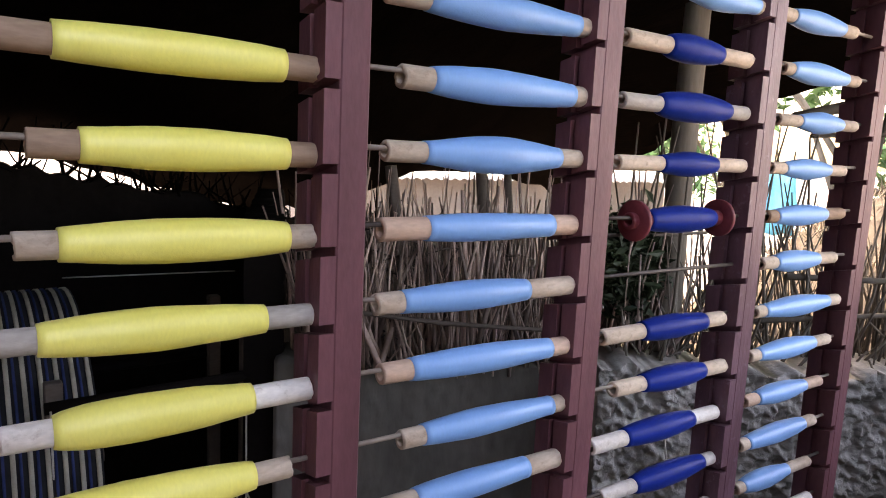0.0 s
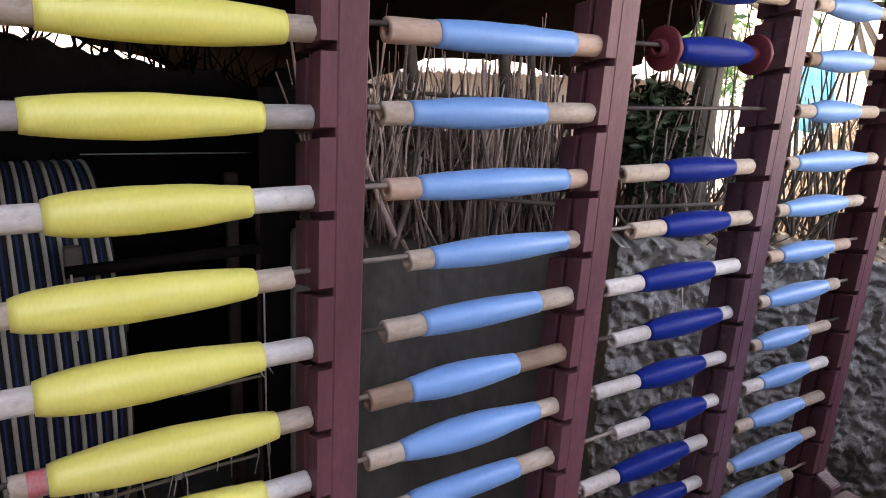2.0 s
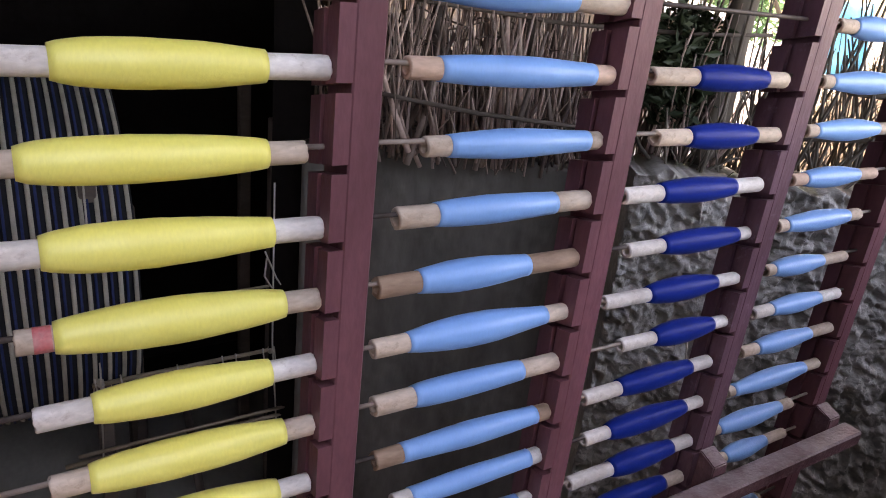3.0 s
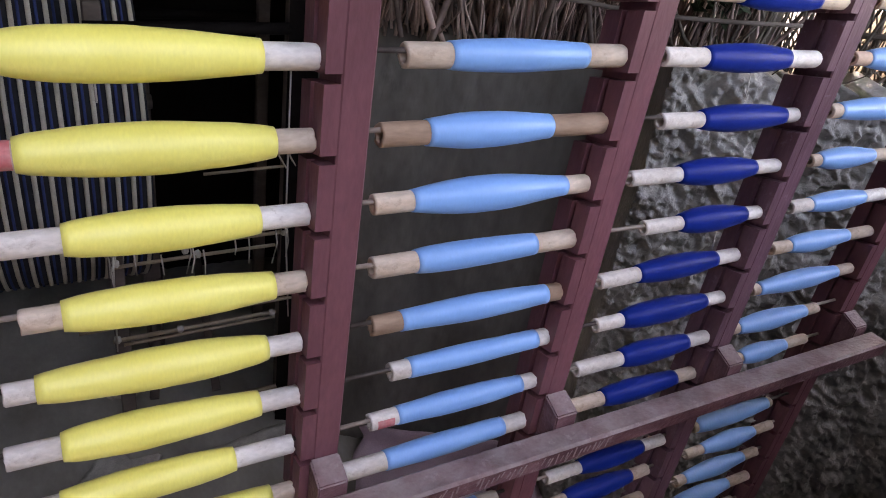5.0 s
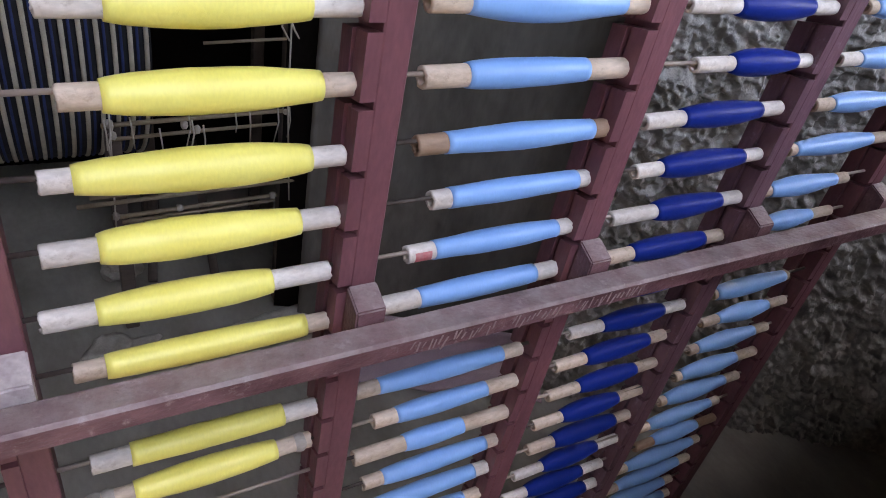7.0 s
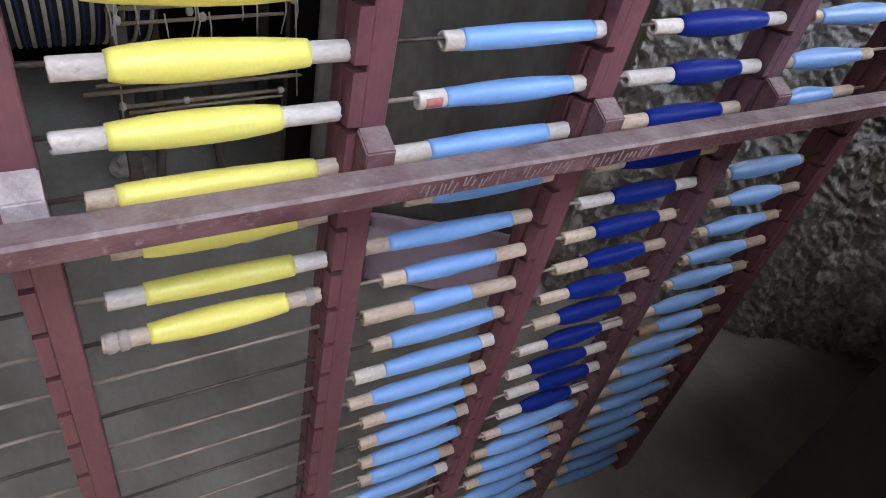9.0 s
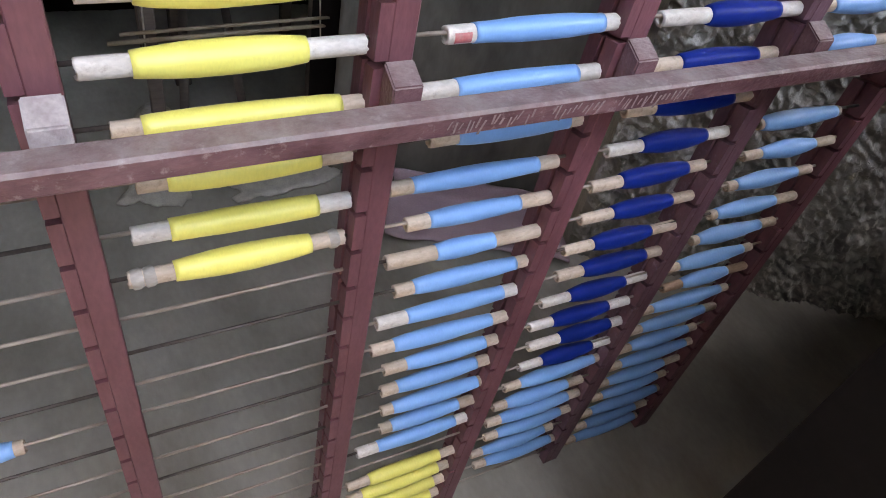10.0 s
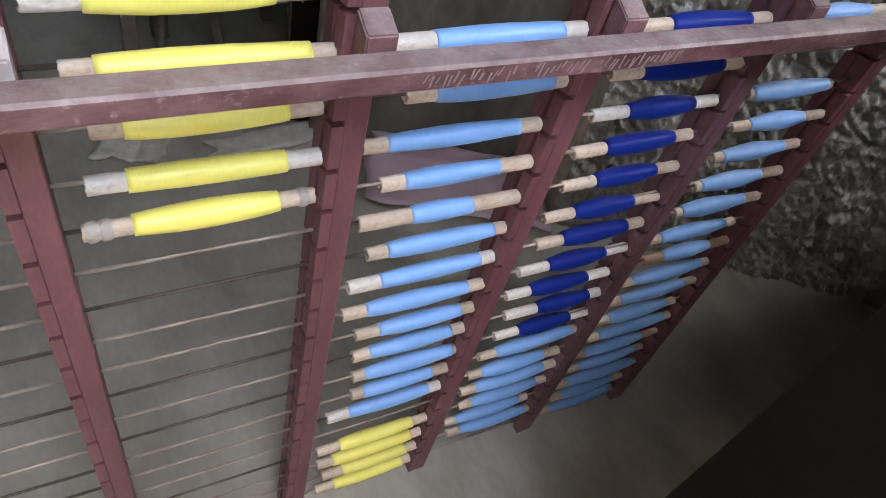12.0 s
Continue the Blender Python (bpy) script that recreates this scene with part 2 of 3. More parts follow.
# ---- the rack ----
POST = (-0.2785, 0.0, 0.2705, 0.5455, 0.818)
PITCH, AXIS, SLOPE = 0.06, 0.014, 0.010
LEFT, RIGHT, DEEP, TALL = -0.007, 0.030, 0.045, 2.19
BITE = 0.0055


def slot(row):
    return 0.03 + (37 - row) * PITCH


def post_mesh(k):
    """A square post with a groove down its left side and a saw cut at each row."""
    rnd = random.Random(40 + k)
    bm = bmesh.new()
    box(bm, BITE, RIGHT, 0.0, DEEP, 0.0, TALL, 0.0015)
    cuts = sorted(slot(r) + rnd.uniform(-0.0015, 0.0015) for r in range(2, 37))
    low = 0.0
    for z in cuts + [TALL]:
        top = z - 0.0036 if z < TALL else TALL
        drop = SLOPE if low else 0.0
        for x0, x1, y0, y1 in ((LEFT, 0.0, 0.0, 0.019), (LEFT + 0.006, 0.0, 0.019, 0.026), (LEFT, 0.0, 0.026, DEEP), (0.0, BITE, 0.0, DEEP)):
            d0, d1 = (drop * y / DEEP for y in (y0, y1))
            vs = [bm.verts.new((x, y, h)) for x in (x0, x1) for y, dl, dt in ((y0, d0, SLOPE * y0 / DEEP), (y1, d1, SLOPE * y1 / DEEP)) for h in (low - dl, top - (dt if z < TALL else 0))]
            for q in ((0, 1, 3, 2), (4, 6, 7, 5), (0, 4, 5, 1), (2, 3, 7, 6), (0, 2, 6, 4), (1, 5, 7, 3)):
                bm.faces.new([vs[i] for i in q])
        low = z + 0.0036
    return bm


rack = thing("spool_rack", "maroon painted wooden rack of notched posts for yarn spools", "rack")
for k, x in enumerate(POST):
    p = part("post", post_mesh(k), WORN if k == 3 else PAINT, rack, "post with rubbed mauve paint" if k == 3 else "")
    p.location = (x, 0, 0)

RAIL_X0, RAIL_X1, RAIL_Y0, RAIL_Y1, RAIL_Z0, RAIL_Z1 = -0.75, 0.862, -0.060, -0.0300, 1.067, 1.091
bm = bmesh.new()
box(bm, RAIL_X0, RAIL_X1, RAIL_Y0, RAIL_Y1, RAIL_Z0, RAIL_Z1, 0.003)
rail = part("rail", bm, DUSTY_TOPLIT, rack, "dusty maroon cross rail with painted top light and worn scratched edges")
rnd = random.Random(77)
bm = bmesh.new()
for i in range(46):
    x = 0.045 + 0.0062 * i + rnd.uniform(-0.0015, 0.0015)
    z, l = RAIL_Z1 - 0.004 - rnd.uniform(0, 0.006), rnd.uniform(0.006, 0.015)
    lean, w = rnd.uniform(0.1, 0.5) * l, rnd.uniform(0.0005, 0.0011)
    if 14 < i < 18 or 27 < i < 31:
        continue
    vs = [bm.verts.new((x + dx, RAIL_Y0 + dy, z + dz)) for dx, dz in ((-w, 0), (w, 0), (w - lean, -l), (-w - lean, -l)) for dy in (-0.0005, 0.0005)]
    for q in ((0, 2, 4, 6), (0, 1, 3, 2), (2, 3, 5, 4), (4, 5, 7, 6), (6, 7, 1, 0)):
        bm.faces.new([vs[k] for k in q])
bmesh.ops.recalc_face_normals(bm, faces=bm.faces[:])
tagged(part("scratching", bm, CHALKY, rack), "row of short slanted pale scratches", kind="stuff")
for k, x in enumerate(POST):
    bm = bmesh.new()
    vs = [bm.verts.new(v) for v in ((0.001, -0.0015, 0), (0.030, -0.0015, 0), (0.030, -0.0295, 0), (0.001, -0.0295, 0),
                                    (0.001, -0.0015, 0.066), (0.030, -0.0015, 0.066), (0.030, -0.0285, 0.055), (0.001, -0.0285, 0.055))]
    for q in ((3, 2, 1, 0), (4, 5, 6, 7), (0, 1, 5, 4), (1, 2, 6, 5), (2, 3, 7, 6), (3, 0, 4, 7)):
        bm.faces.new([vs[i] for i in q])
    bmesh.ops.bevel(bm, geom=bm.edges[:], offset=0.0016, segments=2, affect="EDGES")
    b = part("block", bm, DUSTY_TOPLIT if k else PALE_BLOCK, rack, "small chamfered wooden block" if k else "chalk-pale wooden block")
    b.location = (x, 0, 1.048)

# ---- rods and spools ----
BAY = {0: -0.551, 1: POST[0], 2: POST[1], 3: POST[2], 4: POST[3]}
ROD_R = 0.0022


def make_rod(bay, row):
    rnd = random.Random(bay * 100 + row)
    x0 = BAY[bay] + RIGHT - 0.012
    x1 = (POST[bay] if bay < 5 else 0) + LEFT + 0.014
    z = slot(row) + (0.0145 if bay == 1 else 0.017)
    bm = bmesh.new()
    rod_between(bm, (0, 0, 0), (x1 - x0, 0, rnd.uniform(-0.002, 0.002)), ROD_R, n=8)
    dull = rnd.random() < 0.28
    ob = mesh_ob("rod", bm, RUST if dull else STEEL)
    ob.location = (x0, AXIS + (0.003 if bay == 1 else 0), z)
    tagged(ob, "thin rusted dark iron rod set across the rack between two posts" if dull else "thin dull steel rod set across the rack between two posts", "rod", "rods of the rack")


YARN_R = {0: 0.0150, 1: 0.0160, 2: 0.0160, 3: 0.0146, 4: 0.0138}
TUBE_R = {0: 0.0090, 1: 0.0090, 2: 0.0092, 3: 0.0084, 4: 0.0080}
WORDS = {"yellow": "bright yellow", "sky_blue": "light sky blue", "navy": "deep navy blue"}
TUBES = {"white": "white painted", "tan": "tan cardboard", "peach": "pale peach", "brown": "stained brown", "grey": "dull grey", "red": "red flanged"}


# how full each spool is wound
FAT = {(1, 7): 0.90, (1, 8): 0.90, (1, 9): 0.95, (1, 10): 0.95, (2, 6): 0.92, (2, 7): 0.93, (3, 7): 1.12, (3, 8): 0.90, (1, 13): 1.06, (1, 14): 1.08, (1, 19): 0.95, (1, 20): 0.80, (1, 21): 0.88, (1, 22): 0.78, (1, 23): 0.92,
       (2, 9): 0.76, (2, 10): 0.86, (2, 11): 0.84, (2, 12): 0.78, (2, 13): 0.82, (2, 14): 0.98, (2, 15): 1.0, (2, 16): 0.78, (2, 17): 0.80,
       (2, 18): 0.72, (2, 19): 0.74, (2, 20): 0.76, (2, 21): 0.80, (2, 22): 0.75, (2, 23): 0.78, (2, 24): 0.82, (2, 25): 0.80, (2, 26): 0.76}


def spool(bay, row, a, b, c, d, yarn, tube):
    """A tube hung on its rod and wound with yarn from b to c (millimetres from the post before it)."""
    rnd = random.Random(bay * 1000 + row)
    a, b, c, d = (v / 1000 for v in (a, b, c, d))
    name = "flanged_spool" if tube == "red" else "yarn_spool"
    ob = thing(name, "%s yarn wound on a %s tube" % (WORDS[yarn], TUBES[tube]), "spool", (BAY[bay] + a, AXIS + (0.003 if bay == 1 else 0), slot(row) + (0.0105 if bay == 1 else 0.0135) + rnd.uniform(-0.0015, 0.0015)), "spools of yarn on the rack")
    ob.rotation_euler = (0, rnd.uniform(-0.008, 0.008), rnd.uniform(-0.012, 0.006))
    r, n = TUBE_R[bay] * rnd.uniform(0.94, 1.06), 20
    inner = r * 0.58
    long = d - a
    bm = bmesh.new()
    prof = [(0.004, inner), (0.0, inner), (-0.0004, inner * 1.05), (0.0, r * 0.97), (0.0012, r), (0.02, r * 1.01), (long * 0.5, r), (long - 0.02, r * 1.01), (long - 0.0012, r), (long, r * 0.96), (long, inner), (long - 0.03, inner)]
    prof.insert(0, (0.03, inner))
    rings = lathe(bm, prof, n, wobble=0.012, phase=rnd.uniform(0, 6))
    torn = rnd.uniform(0.0005, 0.0026) if tube in ("tan", "white", "brown") else 0.0004
    for ring in rings[1:5] + rings[-4:-1]:
        for v in ring:
            w = math.atan2(v.co.z, v.co.y)
            v.co.x += torn * noise.noise((math.cos(w) * 2.2, math.sin(w) * 2.2, row * 1.3 + bay * 7.7 + (5 if ring in rings[6:] else 0)))
    if tube == "red":
        part("tube", bm, TUBE["red"], ob)
        for at in (b - a - 0.022, c - a + 0.012):
            bm = bmesh.new()
            lathe(bm, [(at, r), (at, 0.0205), (at + 0.001, 0.0215), (at + 0.004, 0.0215), (at + 0.005, 0.0205), (at + 0.005, r)], 32)
            part("flange", bm, TUBE["red"], ob, "dark red wooden disc")
    else:
        part("tube", bm, TUBE[tube], ob)
    if (bay, row) == (1, 14):
        bm = bmesh.new()
        lathe(bm, [(b - a - 0.012, r), (b - a - 0.0115, r * 1.03), (b - a - 0.001, r * 1.03)], n)
        part("band", bm, LABEL, ob, "faded red band")
    if (bay, row) == (2, 19):
        bm = bmesh.new()
        g = [[bm.verts.new((x, r * 1.03 * math.cos(w), r * 1.03 * math.sin(w))) for w in (2.5, 2.8, 3.1, 3.4, 3.7)] for x in (0.006, 0.010, 0.020, 0.024)]
        for p, q in zip(g, g[1:]):
            for j in range(4):
                bm.faces.new((p[j], p[j + 1], q[j + 1], q[j]))
        part("label", bm, LABEL, ob, "torn pink paper label")
    if (bay, row) == (1, 23):
        for at in (0.008, 0.020, d - a - 0.012):
            bm = bmesh.new()
            lathe(bm, [(at - 0.007, r * 0.9), (at - 0.004, r * 1.18), (at + 0.002, r * 1.22), (at + 0.007, r * 0.9)], n, wobble=0.06)
            part("knob", bm, TUBE["grey"], ob, "worn knobbly wooden ring")
    big = YARN_R[bay] * FAT.get((bay, row), 0.85 if bay == 2 and row > 26 else 1.0) * rnd.uniform(0.96, 1.04)
    lean = rnd.uniform(0.38, 0.54)
    sharp, rim = {"yellow": (rnd.uniform(0.72, 1.0), 1.22), "sky_blue": (rnd.uniform(0.95, 1.35), 1.09), "navy": (rnd.uniform(0.75, 1.0), 1.14)}[yarn]
    bm = bmesh.new()
    steps = 26
    prof = [(b - a, r * 0.9), (b - a, r * (rim + 1) / 2)]
    for i in range(steps + 1):
        u = i / steps
        w = u ** (math.log(0.5) / math.log(lean))
        hump = max(math.sin(math.pi * min(max(w, 0), 1)), 0) ** sharp
        q = r * rim + (big - r * rim) * hump
        q *= 1 + 0.035 * noise.noise((u * 5, bay * 3.1, row * 1.7)) + 0.012 * noise.noise((u * 14, row * 2.3, bay * 1.9))
        prof.append((b - a + u * (c - b), q))
    prof.append((c - a, r * 0.9))
    lathe(bm, prof, 28, wobble=0.004, phase=rnd.uniform(0, 6))
    part("yarn", bm, YARN[yarn], ob)
    if (bay, row) in ((3, 16), (3, 13)):
        x, low = (b + c) / 2 - a + 0.012, big * 0.93
        bm = bmesh.new()
        bent(bm, [(x, -0.002, -low), (x + 0.001, -0.004, -low - 0.012), (x + 0.003, -0.004, -low - 0.026)], [0.0007, 0.0007, 0.0006], 5)
        part("thread_end", bm, CORD, ob, "loose white thread end")
    return ob


spool(1, 7, 76, 104, 247, 271, "yellow", "brown")
spool(1, 8, 89, 117, 250, 271, "yellow", "brown")
spool(1, 9, 81, 104, 251, 271, "yellow", "tan")
spool(1, 10, 63, 91, 235, 271, "yellow", "grey")
spool(1, 11, 70, 98, 226, 271, "yellow", "white")
spool(1, 12, 46, 75, 228, 256, "yellow", "tan")
spool(1, 13, 55, 83, 233, 271, "yellow", "white")
spool(1, 14, 64, 86, 243, 271, "yellow", "tan")
spool(1, 15, 69, 105, 234, 271, "yellow", "white")
spool(1, 16, 74, 99, 246, 271, "yellow", "tan")
spool(1, 17, 56, 76, 242, 270, "yellow", "white")
spool(1, 18, 49, 86, 237, 271, "yellow", "white")
spool(1, 19, 41, 79, 216, 269, "yellow", "white")
spool(1, 20, 56, 80, 250, 271, "yellow", "tan")
spool(1, 21, 67, 93, 233, 265, "yellow", "tan")
spool(1, 22, 56, 90, 234, 269, "yellow", "white")
spool(1, 23, 46, 89, 230, 268, "yellow", "tan")
spool(2, 6, 50, 86, 251, 263, "sky_blue", "tan")
spool(2, 7, 64, 92, 249, 263, "sky_blue", "tan")
spool(2, 8, 52, 88, 236, 263, "sky_blue", "tan")
spool(2, 9, 50, 93, 233, 263, "sky_blue", "peach")
spool(2, 10, 48, 72, 207, 263, "sky_blue", "tan")
spool(2, 11, 55, 83, 241, 263, "sky_blue", "peach")
spool(2, 12, 77, 99, 249, 263, "sky_blue", "tan")
spool(2, 13, 57, 94, 222, 263, "sky_blue", "tan")
spool(2, 14, 44, 84, 203, 263, "sky_blue", "brown")
spool(2, 15, 45, 79, 237, 263, "sky_blue", "tan")
spool(2, 16, 50, 91, 217, 263, "sky_blue", "tan")
spool(2, 17, 56, 84, 246, 263, "sky_blue", "brown")
spool(2, 18, 81, 100, 249, 263, "sky_blue", "white")
spool(2, 19, 66, 95, 245, 263, "sky_blue", "white")
spool(2, 20, 44, 89, 234, 263, "sky_blue", "white")
spool(2, 21, 71, 103, 246, 263, "sky_blue", "tan")
spool(2, 22, 34, 61, 223, 251, "sky_blue", "tan")
spool(2, 23, 63, 92, 217, 263, "sky_blue", "tan")
spool(2, 24, 46, 112, 195, 263, "sky_blue", "tan")
spool(2, 25, 65, 91, 245, 263, "sky_blue", "tan")
spool(2, 26, 48, 91, 241, 263, "sky_blue", "white")
spool(2, 27, 47, 80, 237, 263, "sky_blue", "tan")
spool(2, 28, 73, 108, 241, 263, "sky_blue", "tan")
spool(2, 29, 76, 102, 241, 263, "sky_blue", "tan")
spool(2, 30, 84, 103, 257, 263, "sky_blue", "tan")
spool(2, 31, 89, 108, 233, 263, "sky_blue", "tan")
spool(2, 32, 54, 91, 240, 263, "sky_blue", "white")
spool(2, 34, 47, 89, 232, 263, "yellow", "tan")
spool(2, 35, 52, 81, 240, 263, "yellow", "tan")
spool(2, 36, 66, 106, 240, 263, "yellow", "tan")
spool(2, 37, 58, 95, 244, 263, "yellow", "tan")
spool(3, 5, 105, 133, 260, 267, "sky_blue", "tan")
spool(3, 6, 47, 112, 200, 257, "navy", "tan")
spool(3, 7, 48, 105, 227, 263, "navy", "grey")
spool(3, 8, 49, 116, 209, 265, "navy", "tan")
spool(3, 9, 74, 103, 215, 237, "navy", "red")
spool(3, 11, 47, 109, 219, 256, "navy", "tan")
spool(3, 12, 71, 118, 225, 267, "navy", "tan")
spool(3, 13, 43, 96, 214, 263, "navy", "white")
spool(3, 14, 65, 119, 245, 267, "navy", "white")
spool(3, 15, 47, 114, 227, 267, "navy", "white")
spool(3, 16, 88, 141, 242, 267, "navy", "white")
spool(3, 17, 47, 102, 225, 263, "navy", "white")
spool(3, 18, 62, 100, 235, 267, "navy", "white")
spool(3, 19, 52, 120, 230, 267, "navy", "white")
spool(3, 20, 55, 110, 233, 267, "navy", "tan")
spool(3, 21, 58, 102, 231, 264, "navy", "tan")
spool(3, 22, 57, 112, 222, 263, "navy", "white")
spool(3, 23, 55, 106, 223, 256, "navy", "tan")
spool(3, 24, 63, 117, 225, 267, "navy", "tan")
spool(3, 25, 58, 108, 217, 267, "navy", "tan")
spool(3, 26, 66, 112, 235, 267, "navy", "tan")
spool(3, 27, 58, 111, 222, 267, "navy", "white")
spool(3, 28, 55, 98, 211, 256, "navy", "white")
spool(3, 29, 72, 133, 241, 267, "navy", "white")
spool(3, 30, 71, 117, 227, 267, "navy", "white")
spool(3, 31, 57, 90, 256, 267, "sky_blue", "tan")
spool(3, 32, 51, 78, 215, 251, "sky_blue", "tan")
spool(3, 33, 50, 81, 238, 267, "sky_blue", "tan")
spool(3, 34, 62, 90, 242, 267, "sky_blue", "tan")
spool(3, 35, 45, 71, 221, 243, "sky_blue", "tan")
spool(3, 36, 66, 93, 257, 267, "sky_blue", "tan")
spool(4, 5, 35, 63, 183, 216, "sky_blue", "tan")
spool(4, 6, 54, 73, 206, 237, "sky_blue", "tan")
spool(4, 7, 54, 103, 207, 246, "sky_blue", "tan")
spool(4, 8, 51, 80, 188, 230, "sky_blue", "tan")
spool(4, 9, 54, 73, 191, 238, "sky_blue", "brown")
spool(4, 10, 53, 85, 188, 234, "sky_blue", "tan")
spool(4, 11, 52, 71, 228, 257, "sky_blue", "tan")
spool(4, 12, 51, 70, 207, 248, "sky_blue", "tan")
spool(4, 13, 51, 78, 196, 239, "sky_blue", "peach")
spool(4, 14, 50, 67, 207, 236, "sky_blue", "tan")
spool(4, 15, 54, 69, 175, 231, "sky_blue", "tan")
spool(4, 16, 53, 91, 199, 248, "sky_blue", "white")
spool(4, 17, 52, 86, 209, 264, "sky_blue", "tan")
spool(4, 18, 47, 60, 226, 262, "sky_blue", "tan")
spool(4, 19, 34, 52, 193, 221, "sky_blue", "tan")
spool(4, 20, 68, 90, 185, 233, "sky_blue", "tan")
spool(4, 22, 50, 56, 210, 218, "sky_blue", "tan")
spool(4, 23, 60, 95, 212, 256, "sky_blue", "tan")
spool(4, 24, 65, 83, 217, 251, "sky_blue", "tan")
spool(4, 25, 66, 78, 212, 263, "sky_blue", "tan")
spool(4, 26, 60, 73, 217, 254, "sky_blue", "tan")
spool(4, 27, 37, 65, 218, 240, "sky_blue", "tan")
spool(4, 28, 60, 103, 214, 264, "sky_blue", "brown")
spool(4, 29, 38, 66, 235, 254, "sky_blue", "tan")
spool(4, 30, 40, 68, 228, 259, "sky_blue", "tan")
spool(4, 31, 42, 70, 219, 242, "sky_blue", "tan")
spool(4, 32, 45, 73, 246, 264, "sky_blue", "tan")
spool(4, 33, 39, 67, 217, 262, "sky_blue", "tan")
spool(4, 34, 48, 76, 229, 254, "sky_blue", "tan")
spool(4, 35, 44, 72, 256, 264, "sky_blue", "tan")
spool(4, 36, 53, 81, 224, 258, "sky_blue", "tan")
spool(4, 37, 45, 73, 249, 257, "sky_blue", "tan")
spool(0, 27, 24, 50, 167, 178, "sky_blue", "tan")
for bay, rows in ((0, range(21, 38)), (1, range(5, 38)), (2, range(5, 38)), (3, range(4, 38)), (4, range(4, 38))):
    for row in rows:
        make_rod(bay, row)

# ---- walls round the rack ----
def mud_wall(name, a, b, top, thick, material, lump, label, seed, base=0.0, cell=0.012, fall=0.0, flaky=False):
    """A wall from a to b with a rough face towards the rack and a slumped top."""
    a, b = Vector((*a, 0)), Vector((*b, 0))
    d = (b - a)
    long = d.length
    d.normalize()
    back = Vector((-d.y, d.x, 0))
    nx, nz = max(int(long / cell), 2), int((top - base) / cell)
    bm = bmesh.new()
    grid = []
    for i in range(nx + 1):
        col = []
        for j in range(nz + 1):
            u = long * i / nx
            h = base + (top - fall * u - base) * j / nz
            p = Vector((u * 36 + 0.8 * noise.noise((u * 9, h * 9, seed)), h * 22 + u * 8, seed))
            q = Vector((u * 58 + seed, h * 34 + u * 15, seed))
            f = 0.8 * abs(noise.noise(p)) + 0.75 * abs(noise.noise(q)) + 0.4 * abs(noise.noise(q * 2.1)) + 0.5 * noise.noise(p * 0.25)
            if flaky:
                p = Vector((u * 24 + h * 13, h * 19 - u * 8, seed)) + 0.5 * noise.noise_vector((u * 13, h * 13, seed))
                f = 0.55 * noise.ridged_multi_fractal(p, 0.75, 2.2, 4, 1.0, 2.0) + 0.5 * noise.noise(p * 0.4) + 0.35 * noise.noise((u * 150, h * 120, seed))
            slump = 0.03 * noise.noise((u * 5, seed, 0)) + 0.015 * noise.noise((u * 21, seed, 3))
            if j == nz:
                h += slump
            col.append(bm.verts.new(a + d * u - back * (f * lump) + Vector((0, 0, h))))
        end = [bm.verts.new(a + d * u + back * thick + Vector((0, 0, z))) for z in (h, base)]
        grid.append(col + end)
    for p, q in zip(grid, grid[1:]):
        for j in range(len(p) - 1):
            bm.faces.new((p[j], q[j], q[j + 1], p[j + 1])).smooth = True
    for col in (grid[0], grid[-1]):
        bm.faces.new(col if col is grid[-1] else col[::-1])
    bmesh.ops.recalc_face_normals(bm, faces=bm.faces[:])
    return tagged(mesh_ob(name, bm, material), label, "wall", kind="structure")


mud_wall("wall_east", (0.98, 0.60), (2.9, -0.66), 1.31, 0.16, MUD, 0.033, "low grey mud wall with a rough lumpy hand-daubed face", 3.0, cell=0.0052, flaky=True)
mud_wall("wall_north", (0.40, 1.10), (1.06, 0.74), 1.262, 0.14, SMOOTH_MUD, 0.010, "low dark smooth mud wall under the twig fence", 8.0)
mud_wall("wall_back", (-1.4, 2.22), (1.9, 2.05), 1.935, 0.15, SHADED_PLASTER, 0.010, "mud wall at the back of the shed, coloured near black as in shade", 5.0, fall=0.195)
# cross wall added to keep yard light off the loom floor
mud_wall("wall_side", (0.43, 1.13), (0.82, 2.08), 1.60, 0.09, SHADED_PLASTER, 0.010, "added near-black mud cross wall that shades the loom floor", 12.0)


def blocker_wall(name, x0, x1, y0, y1, z1, label, material=SHADED_PLASTER):
    bm = bmesh.new()
    box(bm, x0, x1, y0, y1, 0.0, z1)
    tagged(mesh_ob(name, bm, material), label, "wall", kind="structure")


# unseen walls, added only to block light from the side and front
blocker_wall("blocker_west", -1.45, -1.3, -2.2, 2.5, 2.6, "unseen added side wall that cuts the side light", SMOOTH_MUD)
blocker_wall("blocker_south", 0.46, 2.98, -0.62, -0.45, 1.58, "unseen added low wall that keeps light off the front floor")

# added partition: its black end and its shadow darken the right-hand floor
blocker_wall("blocker_partition", 0.32, 0.46, -2.1, -0.36, 2.38, "added tall black partition that shades the right-hand floor")
blocker_wall("blocker_front", -1.3, 0.32, -2.2, -2.1, 2.2, "unseen added front wall that cuts the low light")

